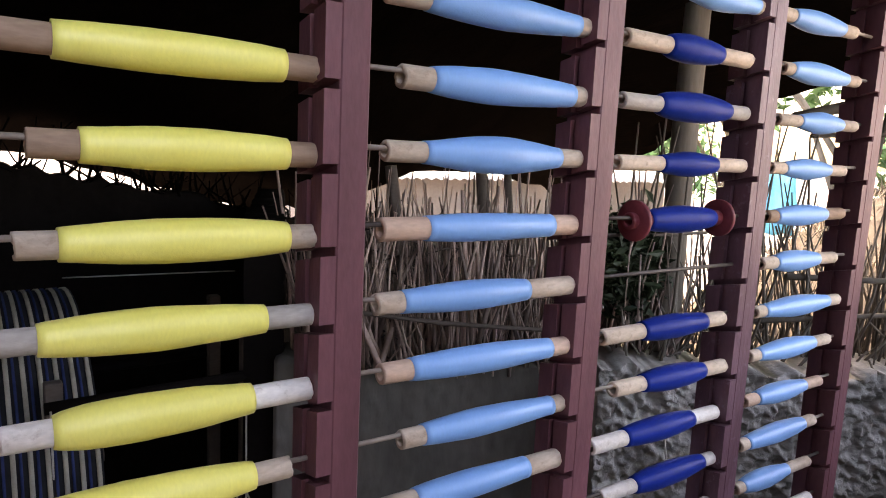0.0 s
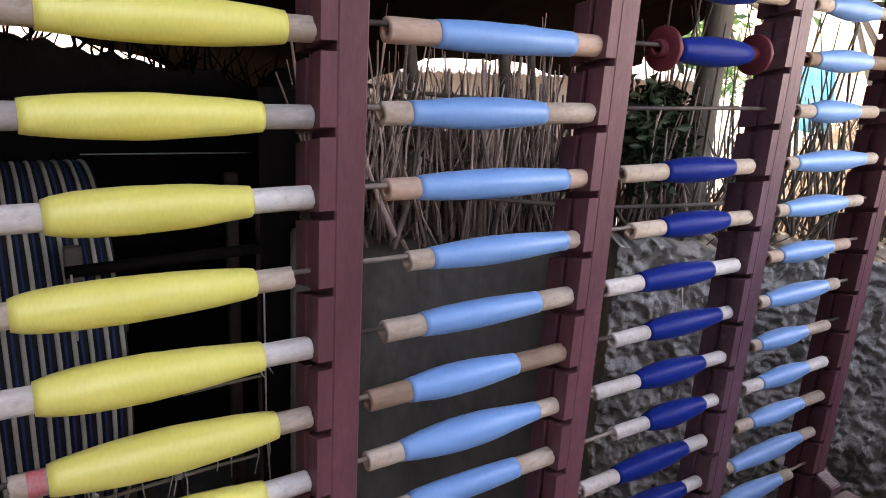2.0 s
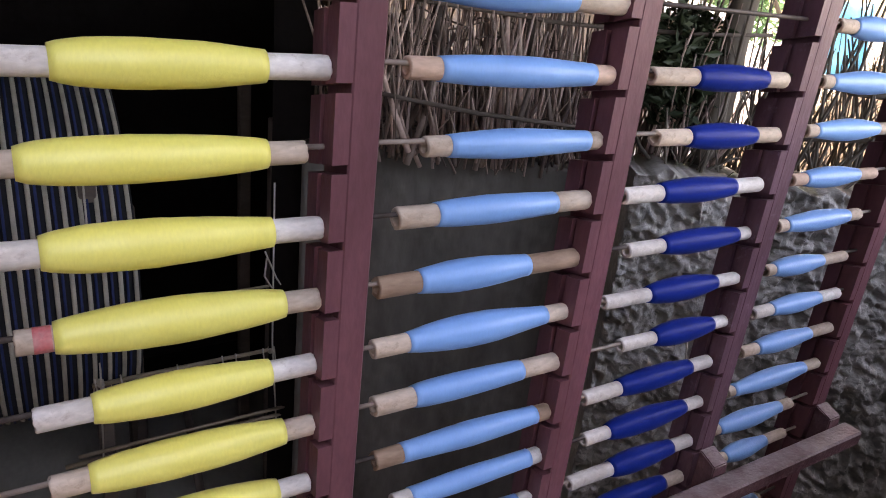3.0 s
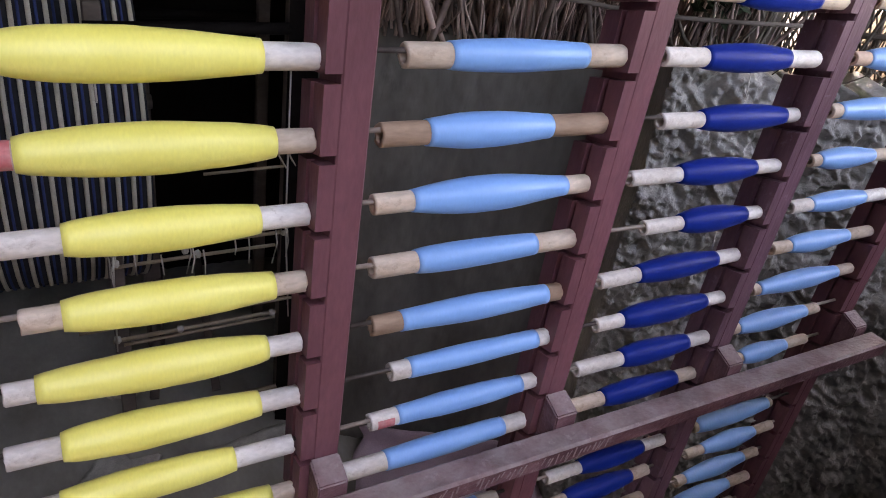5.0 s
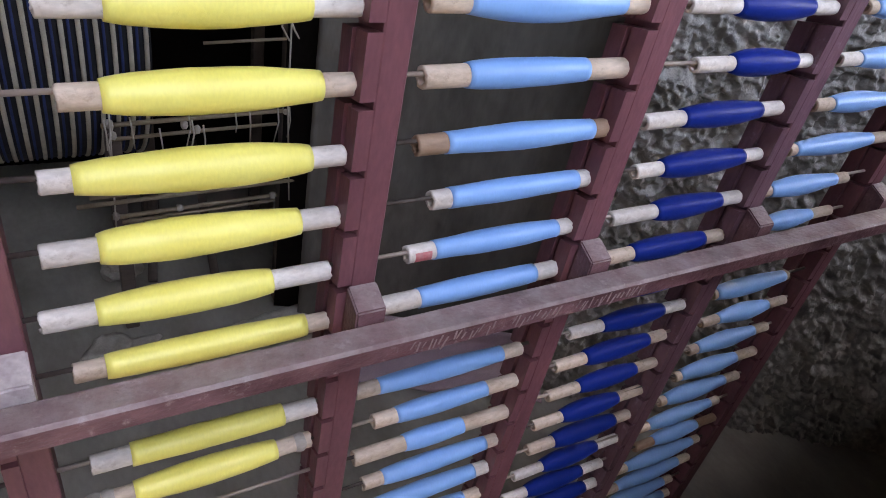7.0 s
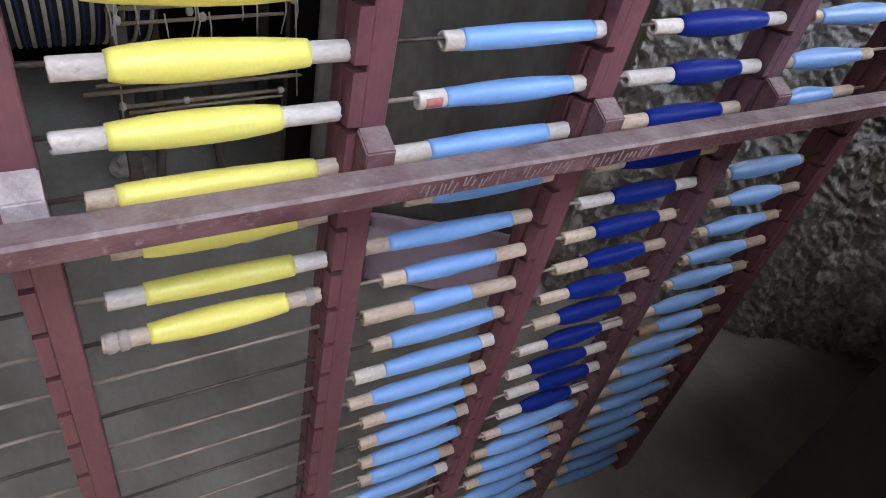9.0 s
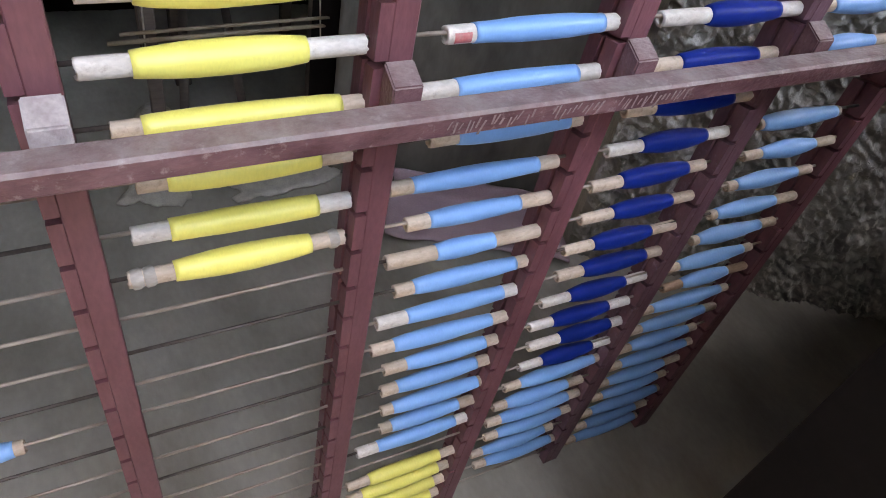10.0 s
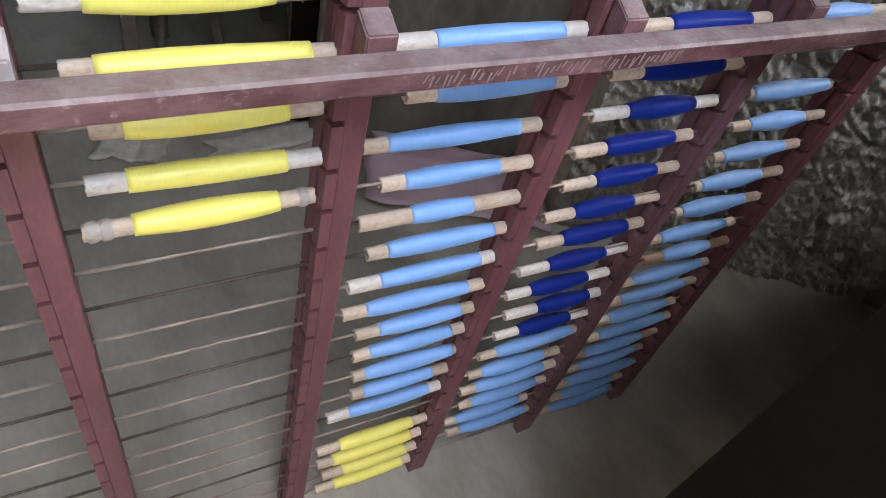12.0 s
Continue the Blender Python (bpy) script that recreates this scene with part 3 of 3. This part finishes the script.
# roof, sloping down to the back
bm = bmesh.new()
RX0, RX1, RY0, RY1 = -1.6, 1.9, -0.5, 2.8
nx, ny = 60, 24
top, low = [], []
for i in range(nx + 1):
    ct, cl = [], []
    for j in range(ny + 1):
        v = j / ny
        x = RX0 + (RX1 - RX0) * i / nx
        # unseen front edge, shaped only to set where light falls in
        y = (-2.15 if x < -0.8 else max(-0.40 - 0.45 * (0.46 - x), -0.58) if x < 0.46 else -0.72) * (1 - v) + RY1 * v
        x += 1.2 * min(max((y - 1.0) / 1.8, 0), 1) * i / nx
        # unseen right overhang, added to stop light leaking onto the floor
        if y < 0.30 and i > nx - 4:
            x += 0.36 * (i - nx + 4) * min((0.30 - y) * 4, 1)
        z = 2.67 - 0.2325 * (y + 1.5) + 0.05 * min(max((y - 1.5) / 1.3, 0), 1)
        if j == ny:
            y += 0.10 * noise.noise((x * 7, 1, 0)) + 0.05 * noise.noise((x * 23, 4, 0))
            z += 0.03 * noise.noise((x * 11, 2, 0)) - 0.03
        if y > 1.2:
            z -= min((y - 1.2) / 1.0, 1) * (0.26 * min(max(x - 0.05, 0), 0.9) - 0.20 * min(max(x - 1.3, 0) * 2, 1))
        if i == nx:
            x += 0.10 * noise.noise((y * 7, 1, 5))
        if i > nx - 8:
            z -= 0.15 * (i - nx + 8) / 8
        n = 0.012 * noise.noise((x * 9, y * 4, 0))
        cl.append(bm.verts.new((x, y, z + n)))
        ct.append(bm.verts.new((x, y, z + 0.10)))
    low.append(cl)
    top.append(ct)
for g, flip in ((low, True), (top, False)):
    for p, q in zip(g, g[1:]):
        for j in range(ny):
            f = (p[j], q[j], q[j + 1], p[j + 1])
            bm.faces.new(f[::-1] if flip else f)
rim = [(low[i][0], top[i][0]) for i in range(nx + 1)], [(low[i][ny], top[i][ny]) for i in range(nx + 1)], [(low[0][j], top[0][j]) for j in range(ny + 1)], [(low[nx][j], top[nx][j]) for j in range(ny + 1)]
for side in rim:
    for (a, b), (c, d) in zip(side, side[1:]):
        bm.faces.new((a, c, d, b))
bmesh.ops.recalc_face_normals(bm, faces=bm.faces[:])
tagged(mesh_ob("roof", bm, THATCH), "low thatched roof of the shed, coloured near black as in shade", "roof", kind="structure")

# ---- twig fence on the wall ----
rnd = random.Random(11)
fence = thing("twig_fence", "fence of dry brown twigs woven upright above the mud wall", "fence")
bm = bmesh.new()
A, B, C = Vector((0.50, 1.085, 0)), Vector((1.02, 0.82, 0)), Vector((1.22, 0.55, 0))
for i in range(520):
    u = rnd.random()
    p = A.lerp(B, u * 1.28) if u < 0.8 else B.lerp(C, (u - 0.8) / 0.2)
    p = p + Vector((rnd.uniform(-0.03, 0.03), rnd.uniform(-0.02, 0.10), 0))
    h = rnd.uniform(0.16, 0.40) if rnd.random() < 0.8 else rnd.uniform(0.35, 0.52)
    z0 = 1.24 + rnd.uniform(0, 0.05)
    if i % 5 < 2 and u < 0.8:
        p += Vector((-0.055, -0.10, 0))
    dx, dy = rnd.gauss(-0.015, 0.05), rnd.gauss(0, 0.05)
    m = p + Vector((dx * 0.5 + rnd.gauss(0, 0.006), dy * 0.5 + rnd.gauss(0, 0.006), z0 + h * 0.5))
    r = rnd.uniform(0.0014, 0.0045) if i % 9 else rnd.uniform(0.005, 0.009)
    bent(bm, [p + Vector((0, 0, z0)), m, p + Vector((dx, dy, z0 + h))], [r, r * 0.85, r * 0.5], 5)
tagged(part("brushwood", bm, TWIG, fence), "thin dry twigs", kind="stuff")
bm = bmesh.new()
for i in range(170):
    p = A.lerp(B, rnd.random() * 1.25) + Vector((0.05 + rnd.uniform(-0.03, 0.04), 0.09 + rnd.uniform(-0.03, 0.05), 1.2))
    lean = Vector((rnd.gauss(0, 0.09), rnd.gauss(0, 0.05), rnd.uniform(0.22, 0.48)))
    r = rnd.uniform(0.002, 0.005)
    bent(bm, [p, p + lean * 0.5 + Vector((rnd.gauss(0, 0.02), rnd.gauss(0, 0.02), 0)), p + lean], [r, r * 0.9, r * 0.6], 5)
for i in range(60):
    p = A.lerp(B, rnd.random() * 1.1) + Vector((rnd.uniform(-0.04, 0.02), rnd.uniform(-0.05, 0.05), rnd.uniform(1.30, 1.58)))
    d = (B - A).normalized() * rnd.choice((-1, 1)) * rnd.uniform(0.05, 0.14) + Vector((0, rnd.gauss(0, 0.02), rnd.gauss(0, 0.06)))
    bent(bm, [p, p + d * 0.5 + Vector((0, 0, rnd.gauss(0, 0.012))), p + d], [0.0028, 0.0024, 0.0014], 5)
tagged(part("undergrowth", bm, DARKWOOD, fence), "thin dark twigs behind", kind="stuff")
for (x, y), (tx, ty), r in (((0.73, 1.00), (0.66, 1.02), 0.017), ((0.92, 0.90), (0.87, 0.93), 0.018), ((0.97, 0.87), (0.93, 0.90), 0.012)):
    bm = bmesh.new()
    bent(bm, [(x, y, 1.2), ((x + tx) / 2 + 0.006, (y + ty) / 2, 1.46), (tx, ty, 1.74)], [r * 1.05, r, r * 0.85], 10)
    part("stake", bm, DARKWOOD, fence, "rough dark wooden stake")
for z, sag in ((1.43, 0.035), (1.62, 0.02)):
    bm = bmesh.new()
    off = Vector((-0.07, -0.125, 0)) if z < 1.5 else Vector((0, -0.04, 0))
    along = [A.lerp(C, k / 6) + off + Vector((0, 0, z - sag * math.sin(math.pi * k / 6) + rnd.uniform(-0.006, 0.006))) for k in range(7)]
    bent(bm, along, [0.0055, 0.005, 0.0052, 0.0048, 0.005, 0.0045, 0.004], 7)
    part("binding_branch", bm, DARKWOOD, fence, "thin dark sagging binding branch")

bm = bmesh.new()
for i in range(200):
    x = rnd.uniform(-0.8, 1.5)
    h = rnd.uniform(0.06, 0.26)
    p = Vector((x, 2.2 - 0.05 * x + rnd.uniform(-0.05, 0.08), 1.62 - 0.2 * x))
    d = Vector((rnd.gauss(0, 0.10), rnd.gauss(0, 0.05), h))
    r = rnd.uniform(0.002, 0.006)
    bent(bm, [p, p + d * 0.5 + Vector((rnd.gauss(0, 0.02), 0, 0)), p + d], [r, r * 0.85, r * 0.5], 5)
# roof black on the twigs paints them as silhouettes against the bright gap
back_fence = thing("twig_fence", "dry twigs standing along the back wall, coloured black as silhouettes", "fence")
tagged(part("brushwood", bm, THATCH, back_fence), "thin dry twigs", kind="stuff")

bm = bmesh.new()
E0, E1 = Vector((1.10, 0.68, 0)), Vector((2.35, -0.12, 0))
for i in range(560):
    u = rnd.random()
    p = E0.lerp(E1, u) + Vector((rnd.uniform(-0.02, 0.05), rnd.uniform(-0.02, 0.08), 1.20))
    h = rnd.uniform(0.12, 0.45) if i % 4 else rnd.uniform(0.4, 0.75)
    d = Vector((rnd.gauss(0, 0.11), rnd.gauss(0, 0.09), h))
    r = rnd.uniform(0.0018, 0.0055)
    bent(bm, [p, p + d * 0.45 + Vector((rnd.gauss(0, 0.02), rnd.gauss(0, 0.02), 0)), p + d], [r, r * 0.85, r * 0.5], 5)
east_fence = thing("twig_fence", "sparse dark sticks and twigs standing along the mud wall", "fence")
tagged(part("brushwood", bm, POLE, east_fence), "thin dark twigs", kind="stuff")
for a, b, r in (((1.42, 0.42, 1.52), (2.2, 0.02, 1.50), 0.008), ((1.30, 0.50, 1.40), (2.2, -0.02, 1.47), 0.007), ((1.45, 0.46, 1.90), (2.1, 0.16, 2.08), 0.014), ((1.5, 0.44, 1.86), (2.1, 0.18, 1.90), 0.006), ((1.62, 0.40, 1.25), (1.72, 0.36, 2.0), 0.008), ((1.80, 0.30, 1.25), (1.73, 0.34, 2.0), 0.007)):
    bm = bmesh.new()
    rod_between(bm, a, b, r, r * 0.8, 8)
    part("branch", bm, POLE, east_fence, "thin dark branch")
bm = bmesh.new()
bent(bm, [(1.86, 0.20, 0.0), (1.87, 0.20, 1.3), (1.885, 0.195, 2.05)], [0.04, 0.036, 0.034], 14)
tagged(mesh_ob("wooden_post", bm, POLE), "weathered thick wooden post at the end of the mud wall", "post")

# tall post behind the wall
bm = bmesh.new()
bent(bm, [(1.25, 0.61, 0.0), (1.24, 0.61, 1.2), (1.225, 0.605, 1.6), (1.23, 0.60, 2.15)], [0.036, 0.034, 0.032, 0.03], 14)
tagged(mesh_ob("wooden_post", bm, POLE), "weathered grey round wooden post behind the mud wall", "post")


# ---- leaves ----
def leaves(bm, rnd, centre, size, count, leaf):
    for _ in range(count):
        v = Vector((rnd.gauss(0, 0.45), rnd.gauss(0, 0.45), rnd.gauss(0, 0.45)))
        p = Vector(centre) + Vector((v.x * size[0], v.y * size[1], v.z * size[2]))
        q = Euler((rnd.uniform(0, 6.3), rnd.uniform(0, 6.3), rnd.uniform(0, 6.3))).to_matrix()
        s = leaf * rnd.uniform(0.6, 1.4)
        vs = [bm.verts.new(p + q @ Vector(c)) for c in ((0, -s, 0), (s * 0.35, -s * 0.2, s * 0.12), (0, s, 0), (-s * 0.35, -s * 0.2, s * 0.12))]
        bm.faces.new(vs)


def tree(at, tall, spread, seed, count, leaf):
    rnd = random.Random(seed)
    ob = thing("tree", "leafy green tree in bright light beyond the wall", "tree", at)
    bm = bmesh.new()
    bent(bm, [(0, 0, 0), (0.08, 0.03, tall * 0.35), (0.0, -0.05, tall * 0.6)], [0.09, 0.07, 0.05], 10)
    tips = []
    for i in range(9):
        w = rnd.uniform(0, 6.3)
        tip = (spread * 0.7 * math.cos(w), spread * 0.7 * math.sin(w), tall * rnd.uniform(0.45, 1.0))
        bent(bm, [(0.02, 0, tall * rnd.uniform(0.25, 0.55)), (tip[0] * 0.5, tip[1] * 0.5, tip[2] * 0.8), tip], [0.035, 0.022, 0.008], 6)
        tips.append(tip)
    part("trunk", bm, POLE, ob)
    bm = bmesh.new()
    for tip in tips:
        for _ in range(3):
            c = [tip[i] + rnd.gauss(0, spread * 0.2) for i in range(3)]
            leaves(bm, rnd, c, (spread * 0.3, spread * 0.3, spread * 0.25), count, leaf)
    tagged(part("crown", bm, LEAF, ob), kind="stuff")


tree((6.5, 2.6, 0), 4.2, 1.7, 1, 420, 0.07)
tree((8.5, 5.2, 0), 5.0, 2.2, 2, 190, 0.09)
tree((7.5, 0.6, 0), 4.4, 1.8, 3, 420, 0.07)
tree((12.0, 11.0, 0), 4.0, 2.4, 4, 190, 0.12)

bm = bmesh.new()
rnd = random.Random(5)
leaves(bm, rnd, (1.12, 0.64, 1.535), (0.10, 0.06, 0.11), 2400, 0.020)
ob = thing("bush", "dark leafy climbing bush beside the wooden post", "bush")
tagged(part("foliage", bm, DARKLEAF, ob), kind="stuff")
bm = bmesh.new()
bent(bm, [(1.27, 0.86, 0.0), (1.24, 0.78, 1.2), (1.12, 0.64, 1.6)], [0.012, 0.010, 0.005], 6)
part("stem", bm, POLE, ob)

# straw bank
bm = bmesh.new()
rnd = random.Random(9)


def bank(x, y):
    return 1.78 * math.exp(-((x - 4.6) / 1.5) ** 2 - ((y - 1.3) / 1.5) ** 2)


g = [[bm.verts.new((2.4 + 4.6 * i / 30, -1.6 + 5.6 * j / 30, max(bank(2.4 + 4.6 * i / 30, -1.6 + 5.6 * j / 30) - 0.1 + 0.1 * noise.noise((i * 0.6, j * 0.6, 0)), -0.02))) for j in range(31)] for i in range(31)]
for p, q in zip(g, g[1:]):
    for j in range(30):
        bm.faces.new((p[j], q[j], q[j + 1], p[j + 1]))
for _ in range(6000):
    x, y = rnd.uniform(2.6, 5.2), rnd.uniform(-0.9, 3.2)
    z = bank(x, y) - 0.08
    if z < 0.05:
        continue
    w, l = rnd.uniform(0, 6.3), rnd.uniform(0.12, 0.32)
    a = Vector((x, y, z))
    b = a + Vector((math.cos(w) * l * 0.6, math.sin(w) * l * 0.6, l * rnd.uniform(0.2, 0.9)))
    s = Vector((-math.sin(w), math.cos(w), 0)) * 0.004
    bm.faces.new([bm.verts.new(a - s), bm.verts.new(a + s), bm.verts.new(b)])
tagged(mesh_ob("straw_heap", bm, STRAW), "sunlit heap of pale dry straw beyond the wall", "straw", kind="stuff")

# far hut
hut = thing("hut", "tan mud hut with a bright corrugated tin roof", "hut")
bm = bmesh.new()
box(bm, 2.6, 7.2, 5.2, 8.0, 0.0, 1.50)
part("wall", bm, TANWALL, hut)
bm = bmesh.new()
cols = []
for i in range(185):
    x = 2.4 + 5.0 * i / 184
    w = 0.012 * math.sin(i * math.pi / 2)
    cols.append([bm.verts.new((x, 4.95, 1.50 + w)), bm.verts.new((x, 6.7, 1.85 + w)), bm.verts.new((x, 6.7, 1.865 + w)), bm.verts.new((x, 4.95, 1.53 + w))])
for p, q in zip(cols, cols[1:]):
    for j in range(4):
        bm.faces.new((p[j], q[j], q[(j + 1) % 4], p[(j + 1) % 4]))
part("roof", bm, TIN, hut)

# ---- striped warp drum and loom frame behind the rack ----
drum = thing("warp_drum", "drum wound with navy and pale striped warp threads", "warp drum", (-0.78, 1.60, 0.89))
bm = bmesh.new()
lathe(bm, [(0, 0.05), (0.0, 0.475), (0.81, 0.475), (0.81, 0.05)], 48)
part("core", bm, NAVY_WARP, drum)
for i in range(50):
    bm = bmesh.new()
    x = 0.006 + i * 0.0161
    wide = 0.011 if i % 2 else 0.007
    lathe(bm, [(x, 0.473), (x + 0.0015, 0.479), (x + wide - 0.0015, 0.479), (x + wide, 0.473)], 48)
    part("warp_band", bm, PALE_WARP if i % 2 else BLUE_WARP, drum, "pale yarn band" if i % 2 else "blue yarn band")
for x in (-0.05, 0.83):
    bm = bmesh.new()
    rod_between(bm, (x, 0.0, 0.0), (x + 0.03, 0, 0), 0.03, n=12)
    box(bm, x, x + 0.05, 0.02, 0.07, -0.89, 0.06, 0.004)
    part("stand", bm, DARKWOOD, drum)
bm = bmesh.new()
rod_between(bm, (-0.05, 0, 0), (0.88, 0, 0), 0.02, n=12)
part("axle", bm, DARKWOOD, drum)

loom = thing("loom_frame", "dark wooden loom frame tied with sticks and cotton cords", "loom", (0, 1.2, 0))
for x, y, h in ((-0.06, 0.0, 1.25), (0.37, 0.0, 1.30), (-0.02, 0.5, 1.3), (0.44, 0.5, 1.3)):
    bm = bmesh.new()
    box(bm, x - 0.018, x + 0.018, y - 0.015, y + 0.015, 0, h, 0.003)
    part("leg", bm, DARKWOOD, loom)
for x0, x1, y, z, r in ((-0.08, 0.42, 0.52, 0.40, 0.012), (-0.08, 0.42, -0.025, 1.20, 0.014), (-0.08, 0.48, 0.52, 1.1, 0.014)):
    bm = bmesh.new()
    rod_between(bm, (x0, y, z), (x1, y, z + 0.01), r, n=8)
    part("beam", bm, SHADED_PLASTER, loom)
for x0, x1, y, z, r in ((-0.085, 0.365, -0.03, 0.668, 0.006), (-0.07, 0.33, -0.035, 0.634, 0.005), (-0.085, 0.34, -0.03, 0.409, 0.006), (-0.06, 0.34, -0.02, 0.385, 0.005), (-0.16, 0.42, -0.045, 0.462, 0.006), (-0.13, 0.39, -0.05, 0.487, 0.005), (0.15, 0.45, -0.03, 0.863, 0.004), (-0.12, 0.38, -0.03, 0.13, 0.008)):
    bm = bmesh.new()
    bent(bm, [(x0, y, z - 0.006), ((x0 + x1) / 2, y, z), (x1, y, z + 0.004)], [r, r, r * 0.9], 8)
    part("stick", bm, STICK, loom, "pale bamboo stick")
rnd = random.Random(21)
for i in range(9):
    x = -0.07 + 0.44 * i / 8 + rnd.uniform(-0.015, 0.015)
    z = rnd.choice((0.668, 0.634, 0.409, 0.668))
    bm = bmesh.new()
    bent(bm, [(x, -0.045, z + 0.02), (x + 0.004, -0.046, z - 0.02), (x + rnd.uniform(-0.01, 0.01), -0.043, z - rnd.uniform(0.04, 0.09))], [0.0022, 0.002, 0.0016], 5)
    part("cord", bm, CORD, loom, "knotted cotton cord")
for path in (((-0.070, 1.20), (-0.066, 0.71), (-0.078, 0.38)), ((0.352, 1.15), (0.354, 0.70), (0.372, 0.40)), ((0.437, 1.20), (0.438, 0.96), (0.441, 0.84)), ((0.330, 0.97), (0.362, 0.89), (0.413, 0.81)),
             ((0.335, 0.95), (0.330, 0.90), (0.350, 0.865)), ((-0.060, 0.67), (-0.075, 0.62), (-0.070, 0.57)), ((0.115, 0.67), (0.120, 0.63), (0.112, 0.59)), ((0.375, 0.72), (0.378, 0.60), (0.390, 0.50))):
    bm = bmesh.new()
    bent(bm, [(x, -0.045, z) for x, z in path], [0.0024, 0.0024, 0.0022], 5)
    part("cord", bm, CORD, loom, "knotted cotton cord")
for x, z in ((-0.067, 0.668), (-0.062, 0.636), (0.354, 0.672), (0.10, 0.652), (0.13, 0.636), (-0.074, 0.408), (0.328, 0.414), (0.08, 0.41)):
    bm = bmesh.new()
    lathe(bm, [(-0.008, 0.006), (-0.005, 0.0105), (0.003, 0.011), (0.008, 0.006)], 10, wobble=0.12, phase=x * 40)
    k = part("knot", bm, CORD, loom, "lump of knotted cotton cord")
    k.location = (x, -0.032, z)

for (x0, y0, z0), (x1, y1, z1) in (((0.02, 0.12, 0.05), (0.10, 0.46, 0.30)), ((0.20, 0.10, 0.05), (0.22, 0.46, 0.32))):
    bm = bmesh.new()
    rod_between(bm, (x0, y0, z0), (x1, y1, z1), 0.018, 0.018, 4)
    part("treadle", bm, DARKWOOD, loom, "dark slanted wooden treadle")


def lump(name, at, size, material, label, category, seed):
    """A small creased rounded thing on the floor."""
    bm = bmesh.new()
    bmesh.ops.create_icosphere(bm, subdivisions=3, radius=1.0)
    for v in bm.verts:
        n = 1 + 0.35 * noise.noise(v.co * 1.6 + Vector((seed, 0, 0))) + 0.12 * noise.noise(v.co * 4.5)
        v.co = Vector((v.co.x * size[0] * n, v.co.y * size[1] * n, max(v.co.z * size[2] * n, -size[2] * 0.9)))
    ob = mesh_ob(name, bm, material)
    ob.location = (at[0], at[1], size[2] * 0.9)
    tagged(ob, label, category)


lump("stone", (-0.05, 1.42), (0.055, 0.045, 0.04), TUBE["grey"], "pale grey stone on the earth floor beside the loom", "stone", 2.0)
lump("plastic_bag", (0.56, 1.66), (0.06, 0.05, 0.05), PALE_PLASTIC, "crumpled pale bluish plastic bag on the earth floor", "bag", 6.0)

# mauve cloth at the foot of the wall
bm = bmesh.new()
g = []
foot0, foot1, out = Vector((0.55, 0.985, 0)), Vector((1.03, 0.725, 0)), Vector((-0.40, -0.90, 0))
for i in range(25):
    row = []
    for j in range(17):
        u, v = i / 24, j / 16
        p = foot0.lerp(foot1, u + 0.05 * noise.noise((v * 3, 1, 4)))
        n = noise.noise((u * 5, v * 4, 2)) + 0.5 * noise.noise((u * 12, v * 9, 6))
        edge = 0.75 + 0.35 * noise.noise((u * 4, 7, 0))
        up, away = max(0.10 * edge * (1 - v / 0.3), 0), max((v - 0.25) / 0.75, 0) * 0.28 * edge
        row.append(bm.verts.new(p + out * (0.025 + away + 0.012 * n) + Vector((0, 0, 0.022 + up + 0.014 * n * (1 - away * 2)))))
    g.append(row)
for p, q in zip(g, g[1:]):
    for j in range(16):
        bm.faces.new((p[j], q[j], q[j + 1], p[j + 1])).smooth = True
ob = tagged(mesh_ob("cloth", bm, CLOTH), "crumpled mauve cloth lying at the foot of the wall", "cloth")
mod = ob.modifiers.new("thick", "SOLIDIFY")
mod.thickness = 0.006

# pale scraps under the loom, and a bright wire along the back wall
def rag(at, long, wide, turn, seed, label):
    """A crumpled flat scrap of cloth on the floor."""
    bm = bmesh.new()
    rows = []
    for i in range(15):
        row = []
        for j in range(7):
            u, v = i / 14 - 0.5, j / 6 - 0.5
            ragged = 1 + 0.35 * noise.noise((u * 5, seed, v * 3))
            h = 0.016 + 0.012 * noise.noise((u * 6, v * 4, seed)) + 0.006 * noise.noise((u * 17, v * 11, seed))
            x, y = u * long * ragged, v * wide * ragged
            row.append(bm.verts.new((x * math.cos(turn) - y * math.sin(turn), x * math.sin(turn) + y * math.cos(turn), h)))
        rows.append(row)
    for p, q in zip(rows, rows[1:]):
        for j in range(6):
            bm.faces.new((p[j], q[j], q[j + 1], p[j + 1])).smooth = True
    ob = tagged(mesh_ob("rag", bm, CORD), label, "rag")
    ob.location = (at[0], at[1], 0)
    mod = ob.modifiers.new("thick", "SOLIDIFY")
    mod.thickness = 0.008


rag((0.26, 1.07), 0.34, 0.09, 0.15, 3.0, "crumpled pale cotton rag on the earth floor under the loom")
rag((-0.10, 1.10), 0.16, 0.10, -0.4, 9.0, "small dirty white rag on the earth floor by the loom")
bm = bmesh.new()
rod_between(bm, (0.07, 2.112, 1.306), (0.64, 2.088, 1.298), 0.0026, n=6)
tagged(mesh_ob("wire", bm, TIN), "thin bright metal wire strung along the near-black back wall", "wire")
bm = bmesh.new()
g = [[bm.verts.new((4.12 + 0.03 * math.sin(i * 1.9 + j), 1.86 + 0.055 * i, 1.34 + 0.085 * j + 0.012 * math.sin(i * 2.1))) for j in range(6)] for i in range(5)]
for p, q in zip(g, g[1:]):
    for j in range(5):
        bm.faces.new((p[j], q[j], q[j + 1], p[j + 1])).smooth = True
tarp = tagged(mesh_ob("tarpaulin", bm, CYAN), "small sky blue plastic sheet hung in the yard on the straw", "tarpaulin")
mod = tarp.modifiers.new("thick", "SOLIDIFY")
mod.thickness = 0.005
